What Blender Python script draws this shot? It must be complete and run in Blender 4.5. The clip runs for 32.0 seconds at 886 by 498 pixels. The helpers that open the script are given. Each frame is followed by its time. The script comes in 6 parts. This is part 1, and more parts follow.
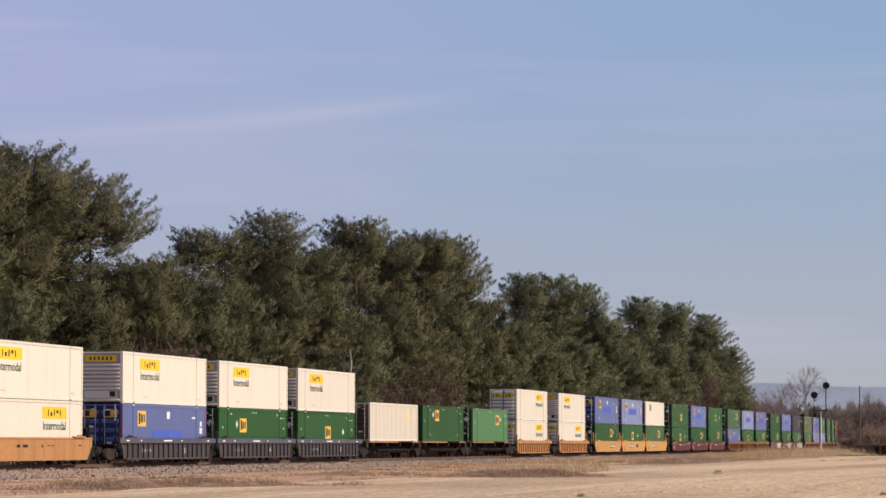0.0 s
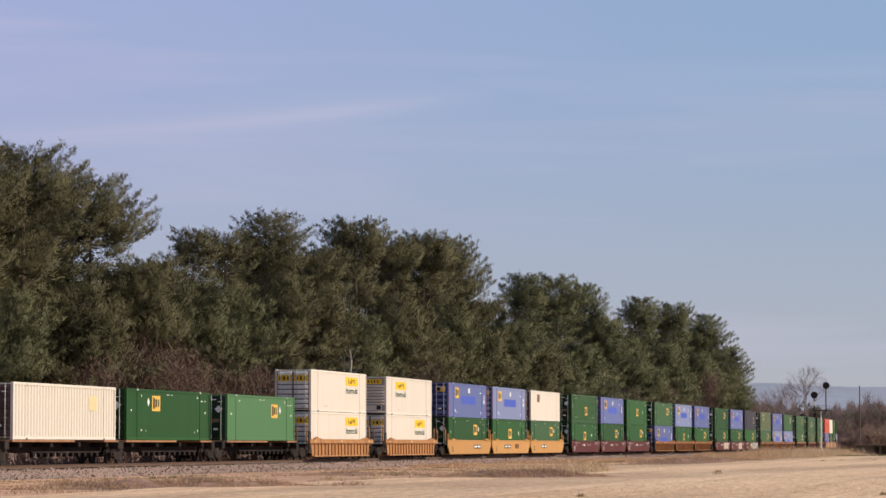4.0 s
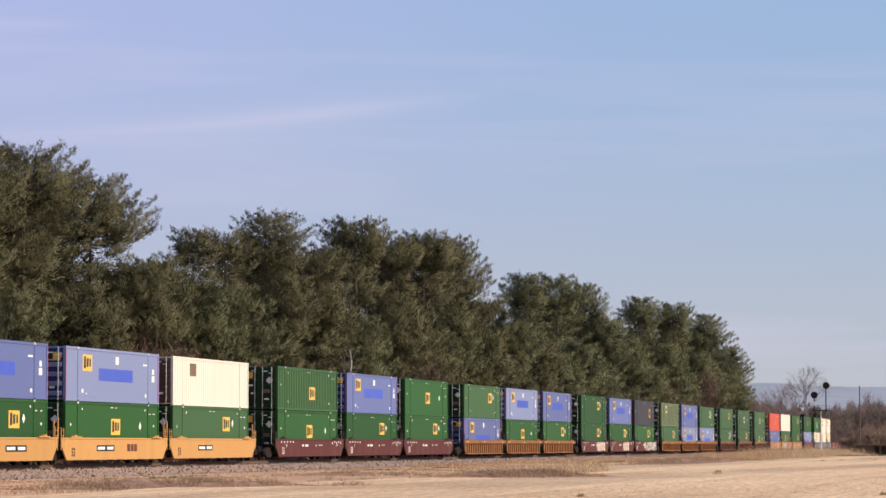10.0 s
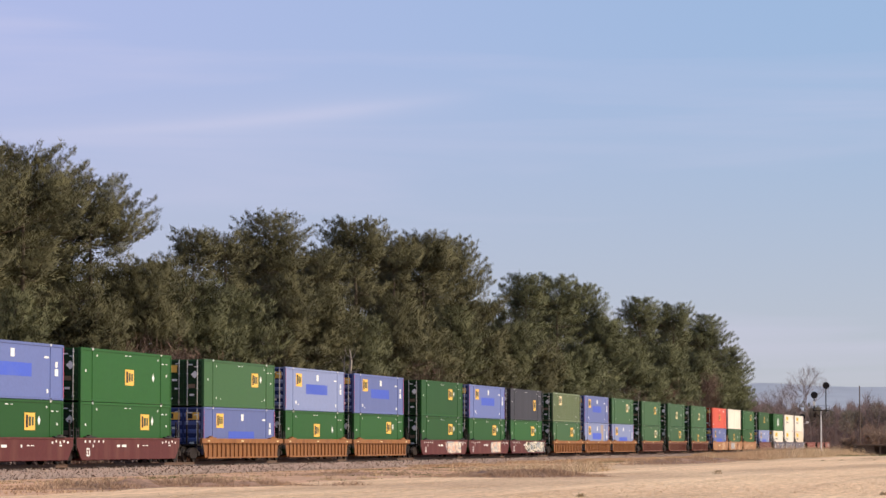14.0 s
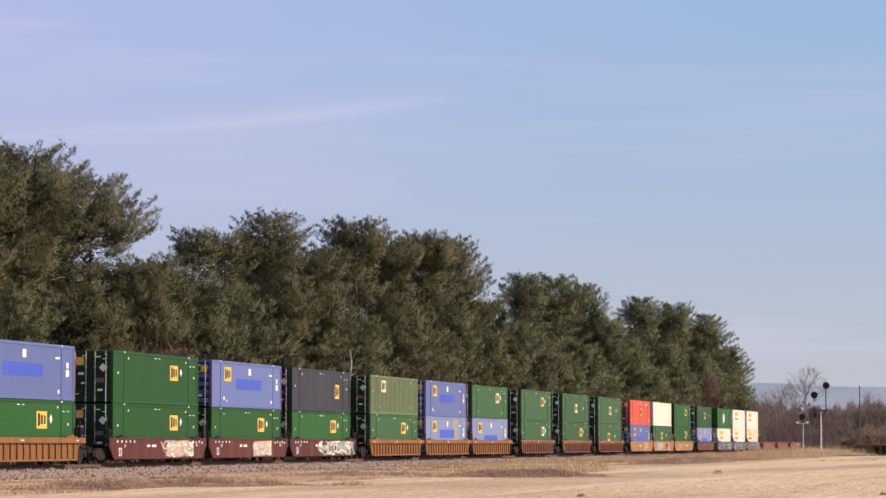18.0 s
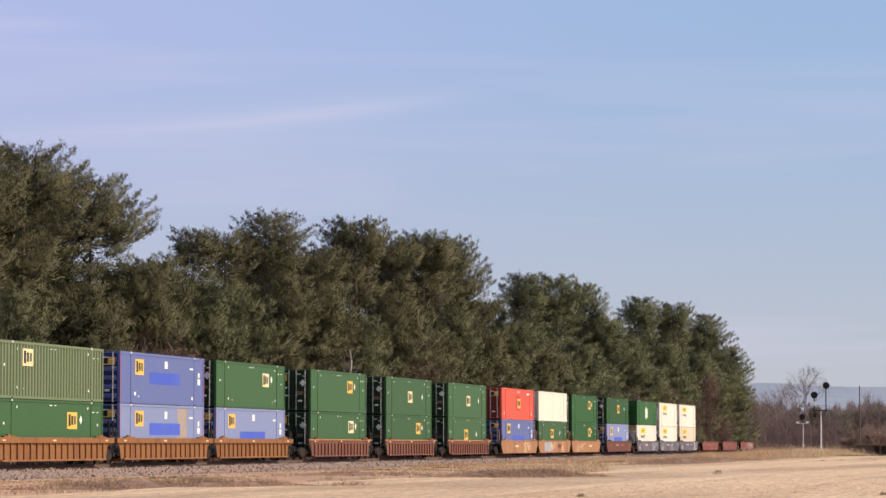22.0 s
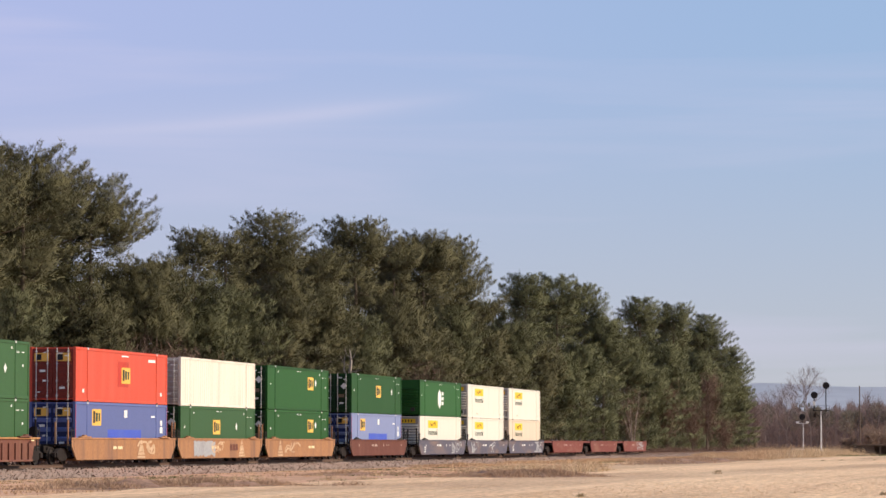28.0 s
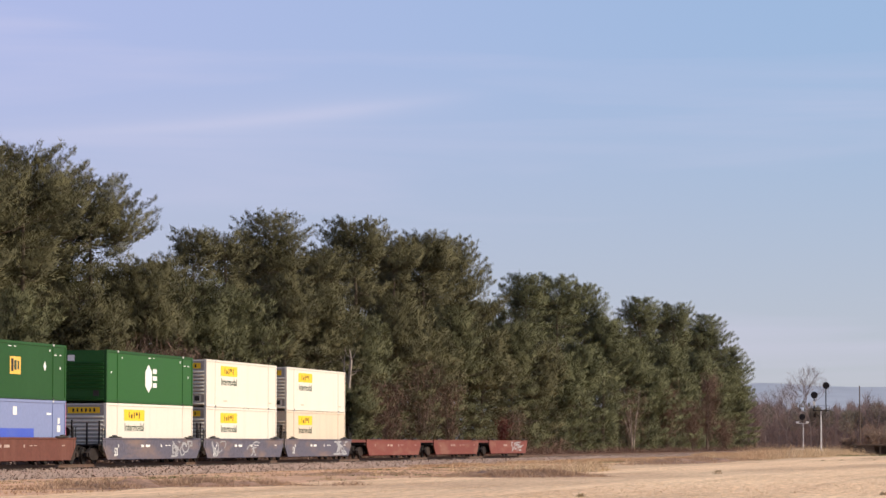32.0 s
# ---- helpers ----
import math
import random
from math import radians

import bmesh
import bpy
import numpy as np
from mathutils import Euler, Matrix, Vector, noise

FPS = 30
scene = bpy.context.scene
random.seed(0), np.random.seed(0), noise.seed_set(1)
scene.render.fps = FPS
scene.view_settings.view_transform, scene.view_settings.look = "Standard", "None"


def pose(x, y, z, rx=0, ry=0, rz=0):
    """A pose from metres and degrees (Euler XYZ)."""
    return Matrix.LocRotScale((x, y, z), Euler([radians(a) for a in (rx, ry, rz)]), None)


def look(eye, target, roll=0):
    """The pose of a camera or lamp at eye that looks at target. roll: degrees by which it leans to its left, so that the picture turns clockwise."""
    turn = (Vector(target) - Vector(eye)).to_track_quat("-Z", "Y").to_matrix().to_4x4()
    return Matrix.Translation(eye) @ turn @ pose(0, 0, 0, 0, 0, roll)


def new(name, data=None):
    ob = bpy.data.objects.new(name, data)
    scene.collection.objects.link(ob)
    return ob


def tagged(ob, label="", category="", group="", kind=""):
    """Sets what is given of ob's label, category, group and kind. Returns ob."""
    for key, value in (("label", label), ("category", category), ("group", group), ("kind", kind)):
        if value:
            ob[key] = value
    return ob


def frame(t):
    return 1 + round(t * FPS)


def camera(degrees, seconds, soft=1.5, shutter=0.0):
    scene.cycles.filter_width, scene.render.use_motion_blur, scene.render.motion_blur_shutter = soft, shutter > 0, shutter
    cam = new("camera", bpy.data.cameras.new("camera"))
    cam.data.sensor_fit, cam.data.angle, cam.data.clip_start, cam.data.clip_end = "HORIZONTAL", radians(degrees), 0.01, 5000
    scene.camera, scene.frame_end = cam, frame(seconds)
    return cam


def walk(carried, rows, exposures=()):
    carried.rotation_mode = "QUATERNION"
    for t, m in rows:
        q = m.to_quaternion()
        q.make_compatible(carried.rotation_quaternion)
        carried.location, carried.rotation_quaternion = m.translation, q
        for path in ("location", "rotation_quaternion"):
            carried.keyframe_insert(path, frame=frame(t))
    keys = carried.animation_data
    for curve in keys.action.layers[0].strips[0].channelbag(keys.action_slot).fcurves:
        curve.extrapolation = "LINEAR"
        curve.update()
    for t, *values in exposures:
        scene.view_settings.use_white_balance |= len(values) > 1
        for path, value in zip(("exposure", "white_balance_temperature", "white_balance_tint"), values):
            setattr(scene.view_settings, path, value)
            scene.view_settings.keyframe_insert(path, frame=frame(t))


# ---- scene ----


# ---- camera ----
cam = camera(16.711, 32.0, soft=1.5)
EYE_HEIGHT = 1.7
RAIL_TOP = 0.62
walk(cam, [(0.0, pose(0, 0, EYE_HEIGHT, 93.70, 0, 0)), (32.0, pose(0, 0, EYE_HEIGHT, 93.70, 0, 0))],
     exposures=[(0.0, -0.08, 6500, 10), (4.0, -0.06, 6500, 10), (8.0, -0.01, 6500, 10), (9.0, 0.12, 6500, 10), (13.0, 0.18, 6500, 10), (32.0, 0.18, 6500, 10)])

# ---- the railway line: straight, then a wide curve to the left ----
HEADING = radians(12.1176)
CURVE_START, CURVE_RADIUS = 475.6, 1806.5
LINE_X, LINE_Y = -33.536, 100.0


def line_at(s):
    """Centre of the track and its heading (from +y towards +x) s metres along it."""
    u = min(s, CURVE_START)
    x, y, h = LINE_X + u * math.sin(HEADING), LINE_Y + u * math.cos(HEADING), HEADING
    if s > CURVE_START:
        h = HEADING - (s - CURVE_START) / CURVE_RADIUS
        x += CURVE_RADIUS * (math.cos(h) - math.cos(HEADING))
        y += CURVE_RADIUS * (math.sin(HEADING) - math.sin(h))
    return x, y, h


def line_pose(s, z=RAIL_TOP, off=0.0):
    """Pose with local x along the track (away from the viewer), y to its left; off: metres to the right of the track."""
    x, y, h = line_at(s)
    return pose(x + off * math.cos(h), y - off * math.sin(h), z, 0, 0, 90 - math.degrees(h))


def beside(s, off, z=0.0):
    x, y, h = line_at(s)
    return Vector((x + off * math.cos(h), y - off * math.sin(h), z))


def travelled(t):
    """Metres that the train has gone after t seconds."""
    return 18.957 * t + 0.0182 * t * t + 2.92 * (t / 32) ** 3 - 6.21 * (t / 32) ** 4


# ---- light: low clear-day sun from the right, hazy blue sky ----
SUN_ELEVATION, SUN_AZIMUTH = radians(33), radians(97)   # azimuth from +y towards +x
world = bpy.data.worlds.new("sky")
scene.world = world
world.use_nodes = True
wn, wl = world.node_tree.nodes, world.node_tree.links
wn.clear()
w_out = wn.new("ShaderNodeOutputWorld")
w_bg = wn.new("ShaderNodeBackground")
w_sky = wn.new("ShaderNodeTexSky")
w_sky.sky_type = "NISHITA"
w_sky.sun_disc = False
w_sky.sun_elevation = SUN_ELEVATION
w_sky.sun_rotation = SUN_AZIMUTH
w_sky.air_density, w_sky.dust_density, w_sky.ozone_density = 1.0, 0.15, 3.0
w_bg.inputs["Strength"].default_value = 0.10
# thin streaks of cirrus over the blue
w_co = wn.new("ShaderNodeTexCoord")
w_map = wn.new("ShaderNodeMapping")
w_map.inputs["Rotation"].default_value = (0, radians(7), 0)
w_map.inputs["Scale"].default_value = (2.5, 2.5, 34.0)
w_noise = wn.new("ShaderNodeTexNoise")
w_noise.inputs["Scale"].default_value = 1.3
w_noise.inputs["Detail"].default_value = 5
w_noise.inputs["Distortion"].default_value = 0.6
w_ramp = wn.new("ShaderNodeMapRange")
w_ramp.inputs["From Min"].default_value = 0.52
w_ramp.inputs["From Max"].default_value = 0.85
w_ramp.inputs["To Max"].default_value = 0.5
wl.new(w_co.outputs["Generated"], w_map.inputs["Vector"])
wl.new(w_map.outputs["Vector"], w_noise.inputs["Vector"])
wl.new(w_noise.outputs["Fac"], w_ramp.inputs["Value"])
# haze: greyish at the horizon, pale blue above it, thinning out towards the zenith
w_sep = wn.new("ShaderNodeSeparateXYZ")
wl.new(w_co.outputs["Generated"], w_sep.inputs["Vector"])


def sky_range(out, lo, hi, a, b):
    r = wn.new("ShaderNodeMapRange")
    r.interpolation_type = "SMOOTHSTEP"
    for key, v in zip(("From Min", "From Max", "To Min", "To Max"), (lo, hi, a, b)):
        r.inputs[key].default_value = v
    wl.new(w_sep.outputs[out], r.inputs["Value"])
    return r.outputs["Result"]


def sky_mix(fac, a, b):
    x = wn.new("ShaderNodeMix")
    x.data_type = "RGBA"
    wl.new(fac, x.inputs["Factor"])
    for key, v in (("A", a), ("B", b)):
        if isinstance(v, tuple):
            x.inputs[key].default_value = (*v, 1)
        else:
            wl.new(v, x.inputs[key])
    return x.outputs["Result"]


w_side = sky_mix(sky_range("X", -0.22, 0.16, 0.0, 1.0), (4.15, 4.5, 7.35), (3.1, 4.35, 6.6))
w_grad = sky_mix(sky_range("Z", -0.01, 0.15, 0.0, 1.0), (4.5, 4.6, 5.35), w_side)
w_all = sky_mix(sky_range("Z", 0.10, 0.75, 0.85, 0.0), w_sky.outputs["Color"], w_grad)


def sky_math(op, a, b=0.0):
    x = wn.new("ShaderNodeMath")
    x.operation = op
    for k, v in enumerate((a, b)):
        if isinstance(v, float):
            x.inputs[k].default_value = v
        else:
            wl.new(v, x.inputs[k])
    return x.outputs[0]


# one long thin vapour streak, bending slightly upwards, frayed by noise
w_x, w_z = w_sep.outputs["X"], w_sep.outputs["Z"]
w_mid = sky_math("ADD", sky_math("MULTIPLY", w_x, sky_math("ADD", sky_math("MULTIPLY", w_x, 0.30), 0.135)), 0.1139)
w_off = sky_math("DIVIDE", sky_math("SUBTRACT", sky_math("ADD", w_z, sky_math("MULTIPLY", w_noise.outputs["Fac"], 0.004)), sky_math("ADD", w_mid, 0.002)), 0.0026)
w_band = sky_math("DIVIDE", 1.0, sky_math("ADD", sky_math("MULTIPLY", w_off, w_off), 1.0))
w_fray = sky_math("MULTIPLY", sky_range("X", -0.20, -0.05, 0.12, 0.37), sky_range("X", -0.045, 0.03, 1.0, 0.0))
w_streak = sky_math("MULTIPLY", w_band, w_fray)
w_final = sky_mix(w_streak, sky_mix(w_ramp.outputs["Result"], w_all, (6.0, 5.7, 7.3)), (6.3, 6.0, 7.4))
wl.new(w_final, w_bg.inputs["Color"])
wl.new(w_bg.outputs["Background"], w_out.inputs["Surface"])
sun = new("sun", bpy.data.lights.new("sun", "SUN"))
sun.data.energy, sun.data.angle, sun.data.color = 4.4, radians(0.55), (1.0, 0.87, 0.70)
sun_from = Vector((math.sin(SUN_AZIMUTH) * math.cos(SUN_ELEVATION), math.cos(SUN_AZIMUTH) * math.cos(SUN_ELEVATION), math.sin(SUN_ELEVATION)))
sun.matrix_world = look(sun_from * 60, (0, 0, 0))


# ---- materials ----
def material(name, rgb, rough=0.6, metal=0.0, fine=6.0, coarse=0.5, vary=0.12, dirt=0.15, dirt_rgb=(0.12, 0.09, 0.06), bump=0.15, streak=False, per_object=0.06):
    """Paint, steel or soil: a base colour with grain and stains at two scales, dirt and relief."""
    m = bpy.data.materials.new(name)
    m.use_nodes = True
    n, l = m.node_tree.nodes, m.node_tree.links
    b = n["Principled BSDF"]
    b.inputs["Roughness"].default_value = rough
    b.inputs["Metallic"].default_value = metal
    b.inputs["Specular IOR Level"].default_value = 0.2
    co = n.new("ShaderNodeTexCoord")
    vec = co.outputs["Object"]
    info = n.new("ShaderNodeObjectInfo")
    shift = n.new("ShaderNodeVectorMath")
    shift.operation = "MULTIPLY_ADD"
    comb = n.new("ShaderNodeCombineXYZ")
    for k in "XYZ":
        l.new(info.outputs["Random"], comb.inputs[k])
    shift.inputs[1].default_value = (37, 37, 37)
    l.new(comb.outputs[0], shift.inputs[0])
    l.new(vec, shift.inputs[2])
    vec = shift.outputs[0]
    small = n.new("ShaderNodeTexNoise")
    small.inputs["Scale"].default_value = fine
    small.inputs["Detail"].default_value = 6
    l.new(vec, small.inputs["Vector"])
    big = n.new("ShaderNodeTexNoise")
    big.inputs["Scale"].default_value = coarse
    big.inputs["Detail"].default_value = 4
    if streak:
        mp = n.new("ShaderNodeMapping")
        mp.inputs["Scale"].default_value = (0.30, 1.0, 1.3) if streak == "blotch" else (2.2, 2.2, 0.22)
        l.new(vec, mp.inputs["Vector"])
        l.new(mp.outputs[0], big.inputs["Vector"])
    else:
        l.new(vec, big.inputs["Vector"])
    # lightness: grain and object to object
    val = n.new("ShaderNodeMapRange")
    val.inputs["From Min"].default_value, val.inputs["From Max"].default_value = 0.3, 0.7
    val.inputs["To Min"].default_value, val.inputs["To Max"].default_value = 1 - vary, 1 + vary
    l.new(small.outputs["Fac"], val.inputs["Value"])
    own = n.new("ShaderNodeMapRange")
    own.inputs["To Min"].default_value, own.inputs["To Max"].default_value = 1 - per_object, 1 + per_object
    l.new(info.outputs["Random"], own.inputs["Value"])
    mul = n.new("ShaderNodeMath")
    mul.operation = "MULTIPLY"
    l.new(val.outputs[0], mul.inputs[0])
    l.new(own.outputs[0], mul.inputs[1])
    hsv = n.new("ShaderNodeHueSaturation")
    hsv.inputs["Color"].default_value = (*rgb, 1)
    l.new(mul.outputs[0], hsv.inputs["Value"])
    mix = n.new("ShaderNodeMix")
    mix.data_type = "RGBA"
    fac = n.new("ShaderNodeMapRange")
    fac.inputs["From Min"].default_value, fac.inputs["From Max"].default_value = 0.48, 0.75
    fac.inputs["To Max"].default_value = min(1.0, dirt * 2.2)
    l.new(big.outputs["Fac"], fac.inputs["Value"])
    l.new(fac.outputs[0], mix.inputs["Factor"])
    l.new(hsv.outputs["Color"], mix.inputs["A"])
    mix.inputs["B"].default_value = (*dirt_rgb, 1)
    l.new(mix.outputs["Result"], b.inputs["Base Color"])
    if bump:
        bp = n.new("ShaderNodeBump")
        bp.inputs["Strength"].default_value = bump
        bp.inputs["Distance"].default_value = 0.02
        l.new(small.outputs["Fac"], bp.inputs["Height"])
        l.new(bp.outputs[0], b.inputs["Normal"])
    return m


def leafy(name, rgb, other, rough=0.65, through_light=0.12, blade_vary=0.22, spread=0.55):
    """Needles, twigs and grass: colour differs from blade to blade and in large patches."""
    m = bpy.data.materials.new(name)
    m.use_nodes = True
    n, l = m.node_tree.nodes, m.node_tree.links
    b = n["Principled BSDF"]
    b.inputs["Roughness"].default_value = rough
    b.inputs["Specular IOR Level"].default_value = 0.25
    geo = n.new("ShaderNodeNewGeometry")
    noise_ = n.new("ShaderNodeTexNoise")
    noise_.inputs["Scale"].default_value = 0.45
    noise_.inputs["Detail"].default_value = 3
    l.new(geo.outputs["Position"], noise_.inputs["Vector"])
    add = n.new("ShaderNodeMath")
    add.operation = "MULTIPLY_ADD"
    add.inputs[1].default_value = blade_vary
    l.new(geo.outputs["Random Per Island"], add.inputs[0])
    off = n.new("ShaderNodeMapRange")
    off.inputs["From Min"].default_value, off.inputs["From Max"].default_value = 0.35, 0.68
    off.inputs["To Max"].default_value = spread
    l.new(noise_.outputs["Fac"], off.inputs["Value"])
    l.new(off.outputs[0], add.inputs[2])
    mix = n.new("ShaderNodeMix")
    mix.data_type = "RGBA"
    mix.inputs["A"].default_value, mix.inputs["B"].default_value = (*rgb, 1), (*other, 1)
    l.new(add.outputs[0], mix.inputs["Factor"])
    l.new(mix.outputs["Result"], b.inputs["Base Color"])
    tr = n.new("ShaderNodeBsdfTranslucent")
    l.new(mix.outputs["Result"], tr.inputs["Color"])
    sh = n.new("ShaderNodeMixShader")
    sh.inputs[0].default_value = through_light
    l.new(b.outputs[0], sh.inputs[1])
    l.new(tr.outputs[0], sh.inputs[2])
    l.new(sh.outputs[0], n["Material Output"].inputs["Surface"])
    return m


PAINT = {
    "white": material("white_paint", (0.74, 0.68, 0.58), 0.45, streak=True, vary=0.03, dirt=0.10, dirt_rgb=(0.55, 0.47, 0.38), bump=0.05, coarse=0.6),
    "old_white": material("old_white_paint", (0.73, 0.655, 0.55), 0.55, streak=True, vary=0.05, dirt=0.2, dirt_rgb=(0.46, 0.36, 0.28), bump=0.05),
    "cream": material("cream_paint", (0.66, 0.55, 0.42), 0.5, streak=True, vary=0.04, dirt=0.15, dirt_rgb=(0.45, 0.36, 0.28), bump=0.05),
    "green": material("green_paint", (0.019, 0.085, 0.016), 0.5, streak=True, vary=0.08, dirt=0.12, dirt_rgb=(0.03, 0.10, 0.028), bump=0.05, per_object=0.22),
    "dull_green": material("dull_green_paint", (0.041, 0.103, 0.036), 0.5, streak=True, vary=0.08, dirt=0.2, dirt_rgb=(0.047, 0.112, 0.046), bump=0.05, per_object=0.12),
    "light_green": material("light_green_paint", (0.075, 0.185, 0.072), 0.5, streak=True, vary=0.06, dirt=0.2, dirt_rgb=(0.07, 0.18, 0.08), bump=0.05),
    "olive": material("olive_paint", (0.15, 0.19, 0.10), 0.55, streak=True, vary=0.08, dirt=0.2, dirt_rgb=(0.2, 0.22, 0.15), bump=0.05),
    "blue": material("blue_paint", (0.118, 0.150, 0.335), 0.45, streak=True, vary=0.06, dirt=0.18, dirt_rgb=(0.13, 0.16, 0.36), bump=0.05, per_object=0.12),
    "pale_blue": material("pale_blue_paint", (0.21, 0.25, 0.42), 0.5, streak=True, vary=0.06, dirt=0.2, dirt_rgb=(0.22, 0.26, 0.42), bump=0.05),
    "grey": material("charcoal_paint", (0.040, 0.040, 0.050), 0.5, streak=True, vary=0.1, dirt=0.2, dirt_rgb=(0.07, 0.07, 0.08), bump=0.05),
    "red": material("red_paint", (0.62, 0.085, 0.045), 0.45, streak=True, vary=0.05, dirt=0.15, dirt_rgb=(0.55, 0.15, 0.10), bump=0.05),
}
# Door paints are darker than the sides: shade of the ends put into colour.
DOOR = {"green": material("shaded_green_door_paint", (0.012, 0.040, 0.012), 0.6, vary=0.2, dirt=0.35, dirt_rgb=(0.02, 0.022, 0.016), bump=0.1),
        "blue": material("shaded_blue_door_paint", (0.022, 0.035, 0.12), 0.6, vary=0.2, dirt=0.35, dirt_rgb=(0.03, 0.03, 0.06), bump=0.1),
        "red": material("shaded_red_door_paint", (0.20, 0.035, 0.024), 0.6, vary=0.2, dirt=0.35, dirt_rgb=(0.10, 0.03, 0.02), bump=0.1),
        "grey": material("shaded_black_door_paint", (0.025, 0.025, 0.028), 0.6, vary=0.2, dirt=0.3, bump=0.1)}
M_FADED = material("repainted_blue", (0.065, 0.11, 0.50), 0.5, vary=0.05, dirt=0.2, dirt_rgb=(0.12, 0.17, 0.46), bump=0.03)
M_YELLOW = material("yellow_decal", (0.80, 0.47, 0.09), 0.5, vary=0.04, dirt=0.1, dirt_rgb=(0.7, 0.45, 0.12), bump=0)
M_LEMON = material("bright_yellow_decal", (0.90, 0.56, 0.03), 0.5, vary=0.04, dirt=0.1, dirt_rgb=(0.85, 0.5, 0.05), bump=0)
M_PALE_DECAL = material("bleached_decal", (0.78, 0.62, 0.34), 0.55, vary=0.06, dirt=0.2, dirt_rgb=(0.75, 0.70, 0.55), bump=0)
M_BROWN_DECAL = material("browned_decal", (0.20, 0.14, 0.09), 0.6, vary=0.1, dirt=0.3, bump=0)
M_INK = material("black_ink", (0.02, 0.02, 0.022), 0.5, vary=0.1, dirt=0, bump=0)
M_INK_GREEN = material("dark_green_ink", (0.035, 0.07, 0.045), 0.5, vary=0.1, dirt=0.1, bump=0)
M_MARK = material("white_marking", (0.80, 0.80, 0.76), 0.5, vary=0.06, dirt=0.1, dirt_rgb=(0.5, 0.5, 0.45), bump=0)
M_FAINT = material("worn_pale_marking", (0.48, 0.36, 0.31), 0.6, vary=0.15, dirt=0.4, dirt_rgb=(0.3, 0.16, 0.12), bump=0)
M_SEAM = material("dark_fitting", (0.03, 0.03, 0.03), 0.6, vary=0.2, dirt=0.2, bump=0.1)
M_ROD = material("galvanised_rod", (0.62, 0.61, 0.58), 0.4, 0.25, vary=0.1, dirt=0.3, dirt_rgb=(0.3, 0.27, 0.23), bump=0)
# Grey leaf behind pale ribs: shade between them put into the paint.
M_DOOR_GREY = material("shaded_grey_door_paint", (0.20, 0.175, 0.16), 0.7, vary=0.2, dirt=0.35, dirt_rgb=(0.10, 0.085, 0.075), bump=0.1)
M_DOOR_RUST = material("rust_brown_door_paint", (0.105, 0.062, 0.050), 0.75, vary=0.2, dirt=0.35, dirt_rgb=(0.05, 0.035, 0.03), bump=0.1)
# On white noses this wall grey holds the shade between the ribs.
M_NOSE = material("nose_shade_and_door_grey", (0.40, 0.36, 0.32), 0.65, vary=0.12, dirt=0.3, dirt_rgb=(0.2, 0.17, 0.15), bump=0.05)
M_ALU = material("bare_aluminium", (0.84, 0.81, 0.76), 0.5, 0.0, vary=0.08, dirt=0.12, dirt_rgb=(0.30, 0.26, 0.22), bump=0.05)
M_STEEL = material("worn_wheel_steel", (0.020, 0.016, 0.014), 0.7, 0.0, vary=0.2, dirt=0.4, dirt_rgb=(0.06, 0.042, 0.033), bump=0.2)
M_FRAME = material("dusty_truck_casting", (0.024, 0.018, 0.016), 0.9, vary=0.25, dirt=0.4, dirt_rgb=(0.060, 0.042, 0.033), bump=0.3)
M_TRUCK = material("grimy_truck_iron", (0.019, 0.014, 0.012), 0.9, 0.0, vary=0.25, dirt=0.4, dirt_rgb=(0.050, 0.032, 0.024), bump=0.3)
M_REDPOST = material("red_trim", (0.58, 0.10, 0.14), 0.5, vary=0.06, dirt=0.1, bump=0)
RUST = (0.16, 0.075, 0.035)
